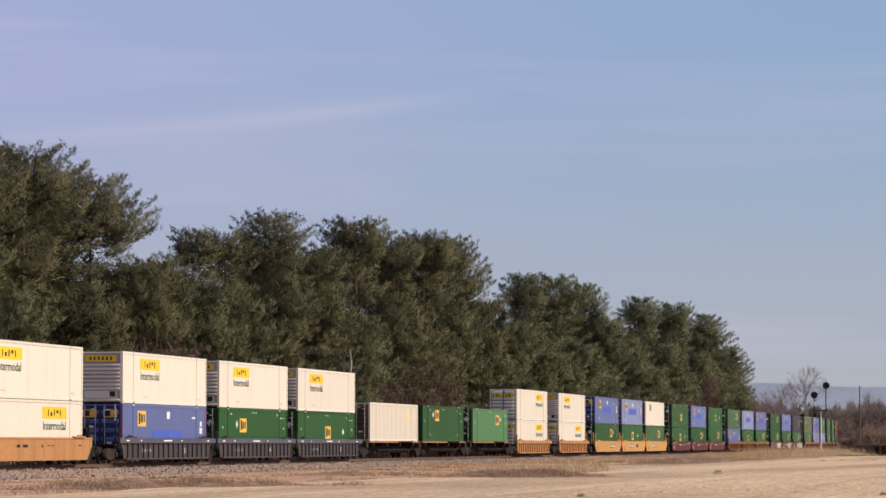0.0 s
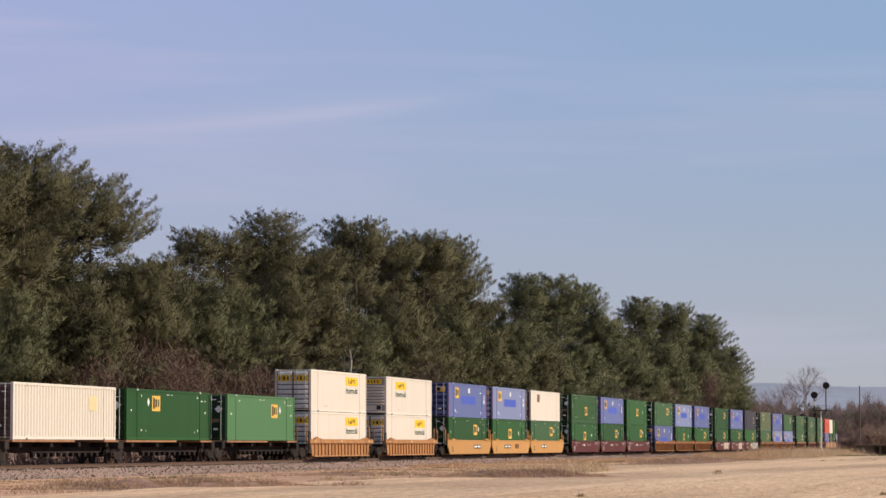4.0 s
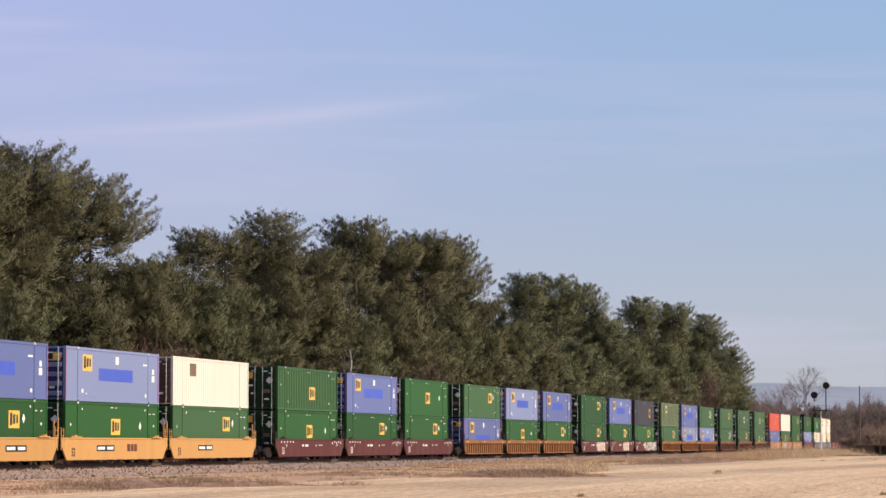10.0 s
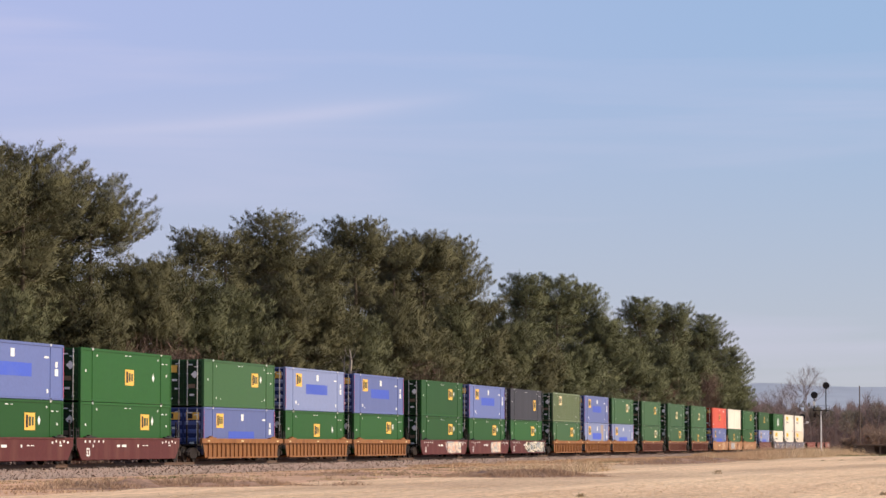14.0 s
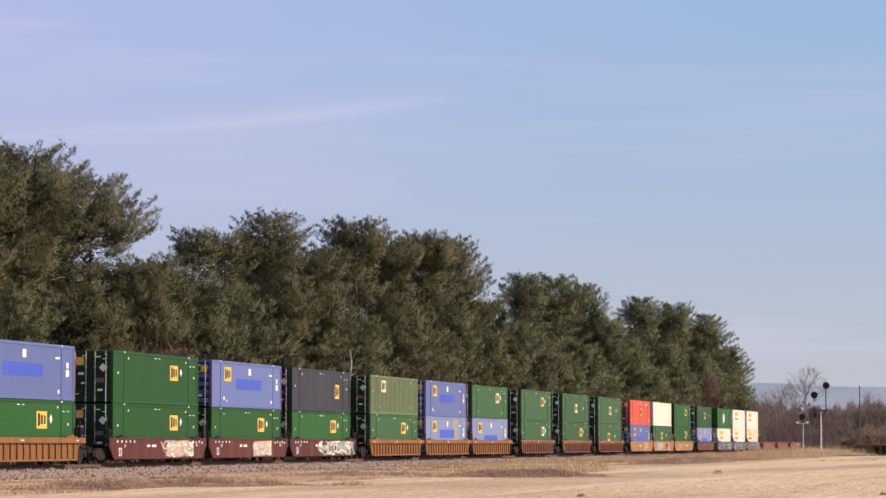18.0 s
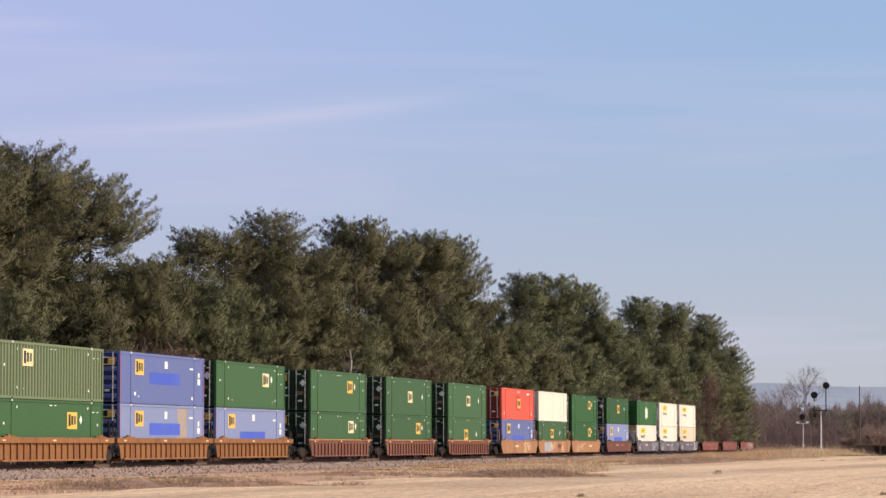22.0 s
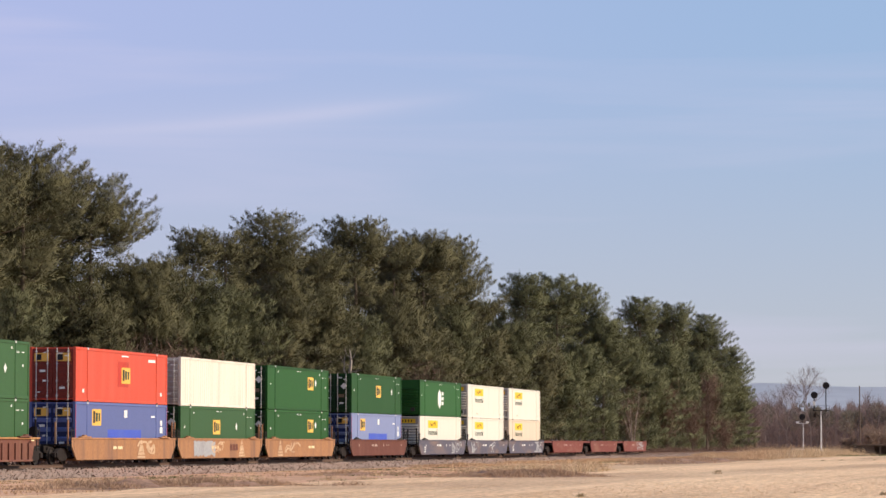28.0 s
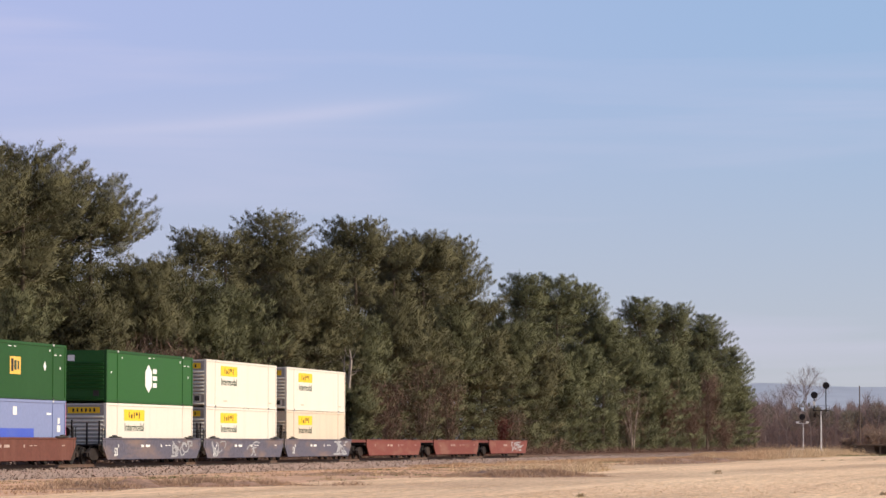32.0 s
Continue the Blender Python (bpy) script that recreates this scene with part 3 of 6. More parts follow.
def markings(box_ob, seed, mat=None):
    r = random.Random(seed)
    mat = mat or M_MARK
    spots = [(0.055, 0.42, 0.22, 0.17), (0.945, 0.42, 0.22, 0.17), (0.17, 0.13, 0.18, 0.15), (0.845, 0.12, 0.18, 0.15), (0.48, 0.09, 0.55, 0.055), (0.525, 0.09, 0.35, 0.055), (0.90, 0.19, 0.5, 0.06), (0.945, 0.19, 0.4, 0.06)]
    if r.random() < 0.6:
        spots += [(0.17, 0.80, 0.20, 0.17), (0.85, 0.80, 0.20, 0.17), (0.225, 0.82, 0.12, 0.09), (0.81, 0.83, 0.12, 0.09)]
    for fx, fz, w, h in spots:
        part("marking", plate("marking", w * 0.78, h * 0.78, mat), box_ob, "", side_pose(fx, fz, 0.004))


def container(spec, m):
    """spec: colour, ribbed side, end ('door' or 'nose'), emblem place, extras."""
    colour, ribbed, end, logo, extra = spec
    paint = PAINT[colour]
    words = {"white": "white painted", "cream": "cream painted", "old_white": "grimy off-white", "green": "dark green painted", "dull_green": "dull green painted", "light_green": "sun-bleached green painted",
             "olive": "faded olive green", "blue": "medium blue painted", "pale_blue": "pale faded blue", "grey": "charcoal grey painted", "red": "bright red painted"}[colour]
    top = thing("freight_container", m, "%s freight container with %s sides%s" % (words, "corrugated" if ribbed else "smooth", " and red corner edges" if "blue" in colour else ""), "container", "containers on the train")
    part("body", shared(("body", ribbed, colour, bool(logo and logo[0] > 0.5)), (lambda bm: build_ribbed_body(bm, {"olive": 0.11, "white": 0.075 if logo and logo[0] > 0.5 else 0.02, "old_white": 0.018}.get(colour, 0.06))) if ribbed else build_smooth_body, paint), top)
    for sgn in (-1, 1):
        y = -DEEP if sgn < 0 else DEEP - 0.09
        part("top_rail", shared(("top_rail", colour), build_long_rail, paint), top, "", pose(0, y, TALL - 0.07))
        part("bottom_rail", shared(("top_rail", colour), build_long_rail, paint), top, "", pose(0, y, 0.09))
        for x in (-HALF, HALF - 0.16):
            post = part("corner_post", shared(("corner_post", colour), build_post, paint), top, "", pose(x, -DEEP if sgn < 0 else DEEP - 0.16, 0))
            if "blue" in colour:
                part("edge_strip", shared("edge_strip", lambda bm: box(bm, -0.026, 0.026, -0.006, 0.15, 0.12, TALL - 0.12), M_REDPOST), post, "red edge strip", pose(0.03 if x < 0 else 0.13, 0 if sgn < 0 else 0.016, 0))
        for x in (-6.1, 6.1):
            part("lifting_post", shared(("lifting_post", colour), build_lift_post, paint), top, "", pose(x, -DEEP + 0.012 if sgn < 0 else DEEP - 0.062, 0))
            for z in (0.05, TALL - 0.05):
                part("corner_fitting", shared(("corner_fitting", z > 1), build_casting, M_ROD if z > 1 else M_SEAM), top, "worn bright steel fitting" if z > 1 else "dark steel fitting", pose(x, -DEEP if sgn < 0 else DEEP - 0.09, z))
    # the end towards the front of the train
    x = -HALF + 0.045
    if end == "door":
        for k in (-1, 1):
            pale = colour in ("white", "cream", "old_white")
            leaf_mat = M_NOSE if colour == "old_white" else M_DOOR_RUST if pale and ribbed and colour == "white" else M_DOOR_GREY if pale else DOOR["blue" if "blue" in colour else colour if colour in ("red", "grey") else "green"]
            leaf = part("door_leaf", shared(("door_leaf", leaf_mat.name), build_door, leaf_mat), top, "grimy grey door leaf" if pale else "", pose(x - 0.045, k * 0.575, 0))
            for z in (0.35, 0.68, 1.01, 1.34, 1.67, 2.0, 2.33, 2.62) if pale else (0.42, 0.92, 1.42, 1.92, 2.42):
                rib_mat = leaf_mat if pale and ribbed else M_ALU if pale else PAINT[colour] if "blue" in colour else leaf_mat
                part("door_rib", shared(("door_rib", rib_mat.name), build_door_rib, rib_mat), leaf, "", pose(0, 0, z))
            for o in (0.22, 0.46) if k > 0 else (0.22, 0.46):
                part("locking_rod", shared("locking_rod", build_rod, M_ROD), top, "galvanised vertical rod", pose(x - 0.125, k * 0.575 + (o - 0.34) * 2.6, 0))
        if colour in ("white", "cream") and ribbed:
            part("door_sign", shared("door_strip_b", lambda bm: box(bm, -0.01, 0, -0.30, 0.30, -0.40, 0.40), M_PALE_DECAL), top, "faded label", pose(x - 0.10, 0.55, 1.9))
        elif colour in ("white", "cream"):
            for y in (-0.6, 0.6):
                sign = part("door_sign", shared("door_sign", lambda bm: box(bm, -0.01, 0, -0.50, 0.50, -0.21, 0.21), M_LEMON), top, "yellow door sign with dark blocks", pose(x - 0.10, y, 2.28))
                for o in (-0.28, 0.02, 0.30):
                    part("emblem_shape", shared("door_sign_block", lambda bm: box(bm, -0.006, 0, -0.07, 0.07, -0.12, 0.12), M_INK), sign, "", pose(-0.011, o, 0))
        elif "blue" in colour or colour == "red":
            for y in (-0.6, 0.6):
                sign = part("door_sign", shared("door_emblem", lambda bm: box(bm, -0.01, 0, -0.40, 0.40, -0.22, 0.22), M_YELLOW), top, "yellow door emblem", pose(x - 0.10, y, 2.35))
                part("emblem_shape", shared("door_emblem_block", lambda bm: box(bm, -0.006, 0, -0.15, 0.15, -0.16, 0.16), M_INK), sign, "", pose(-0.011, 0.16, 0))
        elif colour != "old_white":
            part("door_sign", shared("door_emblem_s", lambda bm: box(bm, -0.01, 0, -0.22, 0.22, -0.22, 0.22), M_YELLOW), top, "yellow door emblem", pose(x - 0.10, 0.62, 2.3))
            if logo and logo[0] != 0.46:
                part("placard", shared("placard", lambda bm: prism2(bm), M_MARK), top, "white diamond placard", pose(x - 0.10, -0.72, 1.95))
            part("door_sign", shared("door_strip", lambda bm: box(bm, -0.01, 0, -0.26, 0.26, -0.12, 0.12), M_PALE_DECAL if spec[3] and spec[3][0] > 0.6 else M_BROWN_DECAL), top, "faded label strip", pose(x - 0.10, -0.50, 1.25))
        for k, (y, z, w, h) in enumerate(((0.55, 1.62, 0.16, 0.13), (-0.45, 2.55, 0.14, 0.06), (-0.80, 2.42, 0.12, 0.05), (0.45, 1.1, 0.09, 0.10), (-0.55, 0.72, 0.15, 0.12), (0.75, 0.5, 0.08, 0.06), (0.42, 2.6, 0.08, 0.05))):
            part("marking", shared(("door_mark", w, h), lambda bm, w=w, h=h: box(bm, -0.008, 0, -w, w, -h / 2, h / 2), M_MARK), top, "", pose(x - 0.105, y, z))
    else:
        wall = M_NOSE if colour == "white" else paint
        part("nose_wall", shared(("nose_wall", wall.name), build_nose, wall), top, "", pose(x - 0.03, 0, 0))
        for z in (0.18, 0.80, 1.02, 1.24, 1.46, 1.68, 1.90, 2.12):
            part("nose_rib", shared(("nose_rib", paint.name), build_nose_rib, paint), top, "", pose(x - 0.03, 0, z))
        if colour == "white":
            sign = part("nose_sign", shared("nose_sign", lambda bm: box(bm, -0.01, 0, -0.92, 0.92, -0.17, 0.17), M_LEMON), top, "yellow nose sign with dark bars", pose(x - 0.04, 0, 2.5))
            for k in range(6):
                part("emblem_shape", shared("nose_bar", lambda bm: box(bm, -0.006, 0, -0.05, 0.05, -0.09, 0.09), M_INK), sign, "", pose(-0.011, -0.60 + 0.24 * k, 0))
        else:
            part("nose_sign", shared("nose_badge", lambda bm: box(bm, -0.01, 0, -0.2, 0.2, -0.16, 0.16), M_MARK), top, "white badge", pose(x - 0.05, 0.75, 2.45))
        part("equipment_panel", shared(("equipment_panel", paint.name), lambda bm: box(bm, -0.03, 0, -0.95, 0.95, -0.20, 0.20, 0.01), paint), top, "", pose(x - 0.03, 0, 0.50))
        part("marking", shared("nose_box", lambda bm: box(bm, -0.04, 0, -0.16, 0.16, -0.15, 0.15), M_SEAM), top, "dark recess", pose(x - 0.055, -0.7, 0.52))
    # near side: emblems and writing
    if colour in ("white", "cream") and not ribbed:
        fx = logo[0]
        sign = part("logo_panel", plate("wide_panel", 3.7, 0.62, M_LEMON), top, "yellow emblem with dark bars", side_pose(fx, 0.22))
        rr = random.Random(int(fx * 100))
        for k in range(5):
            part("emblem_shape", plate("wide_bar", (0.12, 0.26, 0.16, 0.30, 0.14)[k], (0.34, 0.22, 0.34, 0.18, 0.34)[k], M_INK), sign, "", pose(-0.95 + 0.46 * k, -0.007, (0, -0.06, 0, 0.07, 0)[k]))
        part("writing", lettering("Intermodal", 0.80, M_INK_GREEN), top, "dark green word", side_pose(fx, 0.455, 0.006) @ Matrix.Diagonal((1.0, 1.0, 0.78, 1.0)))
        for fx2 in (0.26, 0.9):
            part("marking", plate("faint_mark", 0.8, 0.10, PAINT["cream"]), top, "", side_pose(fx2, 0.86, 0.003))
    elif ribbed:
        if logo:
            emblem_mat = (M_BROWN_DECAL if logo[0] < 0.5 else M_PALE_DECAL) if colour == "white" else (M_PALE_DECAL if colour == "olive" else M_YELLOW)
            if colour == "white":
                part("logo_panel", plate("dark_panel", 1.25, 0.75, emblem_mat, 0.02), top, "browned emblem", side_pose(logo[0], logo[1], 0.01))
            else:
                emblem(top, logo[0], logo[1], emblem_mat, proud=0.03)
        if colour not in ("white", "old_white"):
            markings(top, 3)
    else:
        if extra == "hex":
            part("logo_panel", shared("white_hex", build_hex, M_MARK), top, "white pointed emblem", side_pose(0.47, 0.5))
            for k, (dx, dz, w) in enumerate(((1.15, 0.45, 0.7), (1.15, 0.05, 0.8), (1.15, -0.35, 0.7))):
                part("emblem_shape", plate("hex_bar", w, 0.26, M_MARK), top, "", side_pose(0.47, 0.5) @ pose(dx, -0.001, dz))
            markings(top, 2)
        else:
            if "blue" in colour:
                fz = 0.62 if extra == "low" else 0.48
                part("repainted_patch", plate("repainted_patch", 5.9, 0.68, M_FADED, 0.003), top, "darker blue repainted rectangle", side_pose(0.52, fz))
                part("marking", plate("label", 0.55, 0.42, M_MARK), top, "white label", side_pose(0.53, 0.2, 0.002))
                for fx2, fz2, w, h in ((0.935, 0.36, 0.34, 0.30), (0.935, 0.50, 0.5, 0.36), (0.84, 0.24, 0.7, 0.10), (0.17, 0.80, 0.30, 0.20), (0.85, 0.84, 0.26, 0.20), (0.21, 0.85, 0.22, 0.08)):
                    part("marking", plate("blue_mark", w, h, M_MARK), top, "", side_pose(fx2, fz2, 0.004))
                if extra == "rust":
                    part("rust_patch", plate("rust_patch", 1.9, 2.1, material("rusted_panel", (0.33, 0.27, 0.24), 0.8, vary=0.2, dirt=0.5, dirt_rgb=(0.25, 0.16, 0.1)), 0.002), top, "bare rusty panel", side_pose(0.73, 0.42))
            elif colour == "red":
                part("repainted_patch", plate("red_patch", 1.9, 1.4, material("repainted_red", (0.50, 0.05, 0.03), 0.5, bump=0), 0.003), top, "darker red repainted rectangle", side_pose(0.50, 0.45))
                for fx2, fz2, w, h in ((0.08, 0.80, 0.3, 0.2), (0.93, 0.80, 0.3, 0.2), (0.82, 0.15, 1.3, 0.16), (0.52, 0.1, 1.2, 0.08)):
                    part("marking", plate("red_mark", w, h, M_MARK), top, "", side_pose(fx2, fz2, 0.004))
            else:
                markings(top, int(logo[0] * 100) if logo else 1)
                if colour != "grey":
                    part("diamond_mark", shared("side_diamond", build_diamond, M_MARK), top, "white diamond mark", side_pose(logo[0] + (0.085 if logo[0] > 0.6 else 0.27 if logo[0] > 0.4 else -0.09), logo[1] - 0.02))
            if logo:
                emblem(top, logo[0], logo[1], M_PALE_DECAL if extra == "pale" else M_YELLOW, 1.15 if colour == "grey" else 1.55, 1.0 if colour == "grey" else 0.88)
    return top


def prism2(bm):
    a = [bm.verts.new((x, y, z)) for x in (-0.008, 0) for y, z in ((0.24, 0), (0, 0.24), (-0.24, 0), (0, -0.24))]
    bm.faces.new(a[:4])
    bm.faces.new(a[4:][::-1])
    for i in range(4):
        bm.faces.new((a[i], a[(i + 1) % 4], a[4 + (i + 1) % 4], a[4 + i]))


# --- freight trucks and cars (local z = 0 on the rail) ---
def build_side_frame(bm):
    prism(bm, [(-1.25, 0.40), (-1.25, 0.62), (-0.95, 0.68), (-0.45, 0.86), (0.45, 0.86), (0.95, 0.68), (1.25, 0.62), (1.25, 0.40), (0.85, 0.40), (0.45, 0.22), (-0.45, 0.22), (-0.85, 0.40)], -0.09, 0.09)
    for x in (-0.9, 0.9):
        box(bm, x - 0.16, x + 0.16, -0.16, 0.10, 0.38, 0.62, 0.02)
    for x in (-0.14, 0.0, 0.14):
        tube(bm, [(x, -0.04, 0.30), (x, -0.04, 0.66)], [0.055, 0.055], 6)


def build_wheel(bm):
    n = 20
    prof = [(-0.02, 0.06), (-0.05, 0.16), (0.0, 0.34), (-0.05, 0.40), (-0.06, 0.455), (0.055, 0.46), (0.07, 0.485), (0.08, 0.40), (0.03, 0.34), (0.03, 0.06)]
    rings = [[bm.verts.new((r * math.cos(k * math.tau / n), y, r * math.sin(k * math.tau / n))) for k in range(n)] for y, r in prof]
    for a, b in zip(rings, rings[1:] + rings[:1]):
        for k in range(n):
            bm.faces.new((a[k], a[(k + 1) % n], b[(k + 1) % n], b[k]))


def add_truck(car, x):
    truck = part("truck", shared("truck", lambda bm: (box(bm, -0.22, 0.22, -1.0, 1.0, 0.45, 0.80, 0.02), box(bm, -0.5, 0.5, -0.5, 0.5, 0.78, 0.92, 0.03)), M_TRUCK), car, "grimy black iron truck", pose(x, 0, 0))
    for y in (-1.0, 1.0):
        part("side_frame", shared("side_frame", build_side_frame, M_FRAME), truck, "", pose(0, y, 0))
        for dx in (-0.9, 0.9):
            part("wheel", shared("wheel", build_wheel, M_STEEL), truck, "", pose(dx, 0.76 if y > 0 else -0.76, 0.46, 0, 0, 0 if y < 0 else 180))
    for dx in (-0.9, 0.9):
        part("axle", shared("axle", lambda bm: tube(bm, [(0, -0.98, 0), (0, 0.98, 0)], [0.075, 0.075], 8), M_STEEL), truck, "", pose(dx, 0, 0.46))


def build_smooth_sill(bm):
    prism(bm, [(-9.15, 1.36), (9.15, 1.36), (9.15, 0.98), (8.35, 0.24), (-8.35, 0.24), (-9.15, 0.98)], 0, 0.07)


def build_ribbed_sill(bm):
    prism(bm, [(-9.2, 1.36), (9.2, 1.36), (9.2, 1.02), (8.5, 0.98), (8.2, 0.24), (-8.2, 0.24), (-8.5, 0.98), (-9.2, 1.02)], 0.05, 0.09)


def build_chord(bm):
    box(bm, -9.2, 9.2, -0.03, 0.10, 1.32, 1.42, 0.015)


def build_low_chord(bm):
    box(bm, -8.0, 8.0, -0.08, 0.10, 0.20, 0.30, 0.015)


def build_broad_chord(bm):
    box(bm, -9.25, 9.25, -0.09, 0.09, 1.12, 1.42, 0.015)


def build_rib(bm):
    prism(bm, [(-0.06, 0.28), (0.06, 0.28), (0.06, 1.12), (-0.06, 1.12)], -0.035, 0.06)


def build_guide(bm):
    prism(bm, [(-0.85, 0), (0.85, 0), (0.85, 0.06), (0.15, 0.07), (0.02, 0.14), (-0.30, 0.15), (-0.34, 0.07), (-0.85, 0.06)], -0.05, 0.12)


def build_platform(bm):
    box(bm, -1.15, 0.85, -1.38, 1.38, 0.98, 1.08, 0.01)
    box(bm, -0.9, 1.6, -0.35, 0.35, 0.62, 1.0, 0.02)
    box(bm, -1.2, -1.05, -1.3, 1.3, 0.30, 1.2, 0.01)


def build_floor(bm):
    for k in range(9):
        x = -7.2 + 1.8 * k
        box(bm, x - 0.2, x + 0.2, -1.38, 1.38, 0.20, 0.30)
    box(bm, -8.0, 8.0, -1.36, -1.15, 0.24, 0.32)
    box(bm, -8.0, 8.0, 1.15, 1.36, 0.24, 0.32)


def build_stanchion(bm):
    tube(bm, [(0, 0, 1.05), (0, 0, 2.35)], [0.05, 0.05], 6)


def build_ladder(bm):
    for x in (-0.2, 0.2):
        tube(bm, [(x, 0, 0.75), (x, 0, 1.95)], [0.03, 0.03], 5)
    for z in (0.9, 1.2, 1.5, 1.8):
        tube(bm, [(-0.2, 0, z), (0.2, 0, z)], [0.02, 0.02], 5)


def build_brake(bm):
    tube(bm, [(0, 0, 1.08), (0, 0, 1.75)], [0.05, 0.05], 6)
    tube(bm, [(-0.06, 0, 1.75), (0.06, 0, 1.75)], [0.26, 0.26], 12)


def build_coupler(bm):
    box(bm, -0.95, 0.75, -0.13, 0.13, 0.70, 0.96, 0.03)
    box(bm, 0.55, 1.0, -0.2, 0.2, 0.66, 1.0, 0.05)


def spray(car, x0, x1, z0, z1, y, seed, dense=1.0):
    """Graffiti: loops and strokes of spray paint lying on the side sill."""
    r = random.Random(seed)

    def build(bm, shade):
        for k in range(int((x1 - x0) * 3.2 * dense)):
            cx, cz = r.uniform(x0 + 0.3, x1 - 0.3), r.uniform(z0 + 0.18, z1 - 0.18)
            a, w = r.uniform(0, math.tau), r.uniform(0.06, 0.17)
            px, pz, last = cx, cz, None
            turn = r.uniform(-0.7, 0.7)
            for i in range(r.randint(5, 9)):
                nx, nz = -math.sin(a) * w / 2, math.cos(a) * w / 2
                zc = min(max(pz, z0 + 0.1), z1 - 0.1)
                cur = (bm.verts.new((px - nx * 1.8, y - 0.001 * k * 0.1, zc - nz)), bm.verts.new((px + nx * 1.8, y - 0.001 * k * 0.1, zc + nz)))
                if last:
                    bm.faces.new((last[0], cur[0], cur[1], last[1]))
                last = cur
                px, pz, a = px + 0.30 * math.cos(a), pz + 0.17 * math.sin(a), a + turn
    for shade in (3, 1) if seed in (18, 19) else (4,) if 26 < seed < 30 else (1,) if seed > 29 else (0, 1):
        one_off("graffiti", lambda bm: build(bm, shade), M_GRAFFITI[shade], car, "sprayed graffiti strokes")


def sprayed_cone(car, x, y):
    """A pale sprayed cone with a round eye and bands."""
    def build(bm):
        for z0, z1 in ((0.30, 0.42), (0.47, 0.62), (0.66, 1.02), (1.06, 1.32)):
            w0, w1 = 0.62 * (1.45 - z0), 0.62 * (1.45 - z1)
            bm.faces.new([bm.verts.new(q) for q in ((x - w0, y, z0), (x + w0, y, z0), (x + w1, y, z1), (x - w1, y, z1))])

    one_off("graffiti", build, M_GRAFFITI[4], car, "pale sprayed cone figure")


def sprayed_fill(car, x0, x1, y, seed, shade=0):
    """The filled ground of a large graffiti piece, with a ragged outline."""
    r = random.Random(seed)

    def build(bm):
        n = 16
        top = [(x0 + (x1 - x0) * i / n, 1.30 - r.uniform(0, 0.12)) for i in range(n + 1)]
        low = [(x0 + (x1 - x0) * i / n + r.uniform(-0.1, 0.1), 0.30 + r.uniform(0, 0.16)) for i in range(n + 1)]
        up = [bm.verts.new((x, y, z)) for x, z in top]
        dn = [bm.verts.new((x, y, z)) for x, z in low]
        for i in range(n):
            bm.faces.new((dn[i], dn[i + 1], up[i + 1], up[i]))

    one_off("graffiti", build, M_GRAFFITI[shade], car, ("pale", "grey", "dark green")[shade] + " sprayed fill")


STYLE_WORDS = {"tan": "tan", "slate": "slate grey", "rust_tan": "rusty tan", "yellow": "yellow-orange", "maroon": "maroon", "orange": "rusty orange", "brown": "dark brown",
               "old_tan": "faded tan", "chestnut": "chestnut brown", "weathered": "weathered grey", "brick": "brick red"}


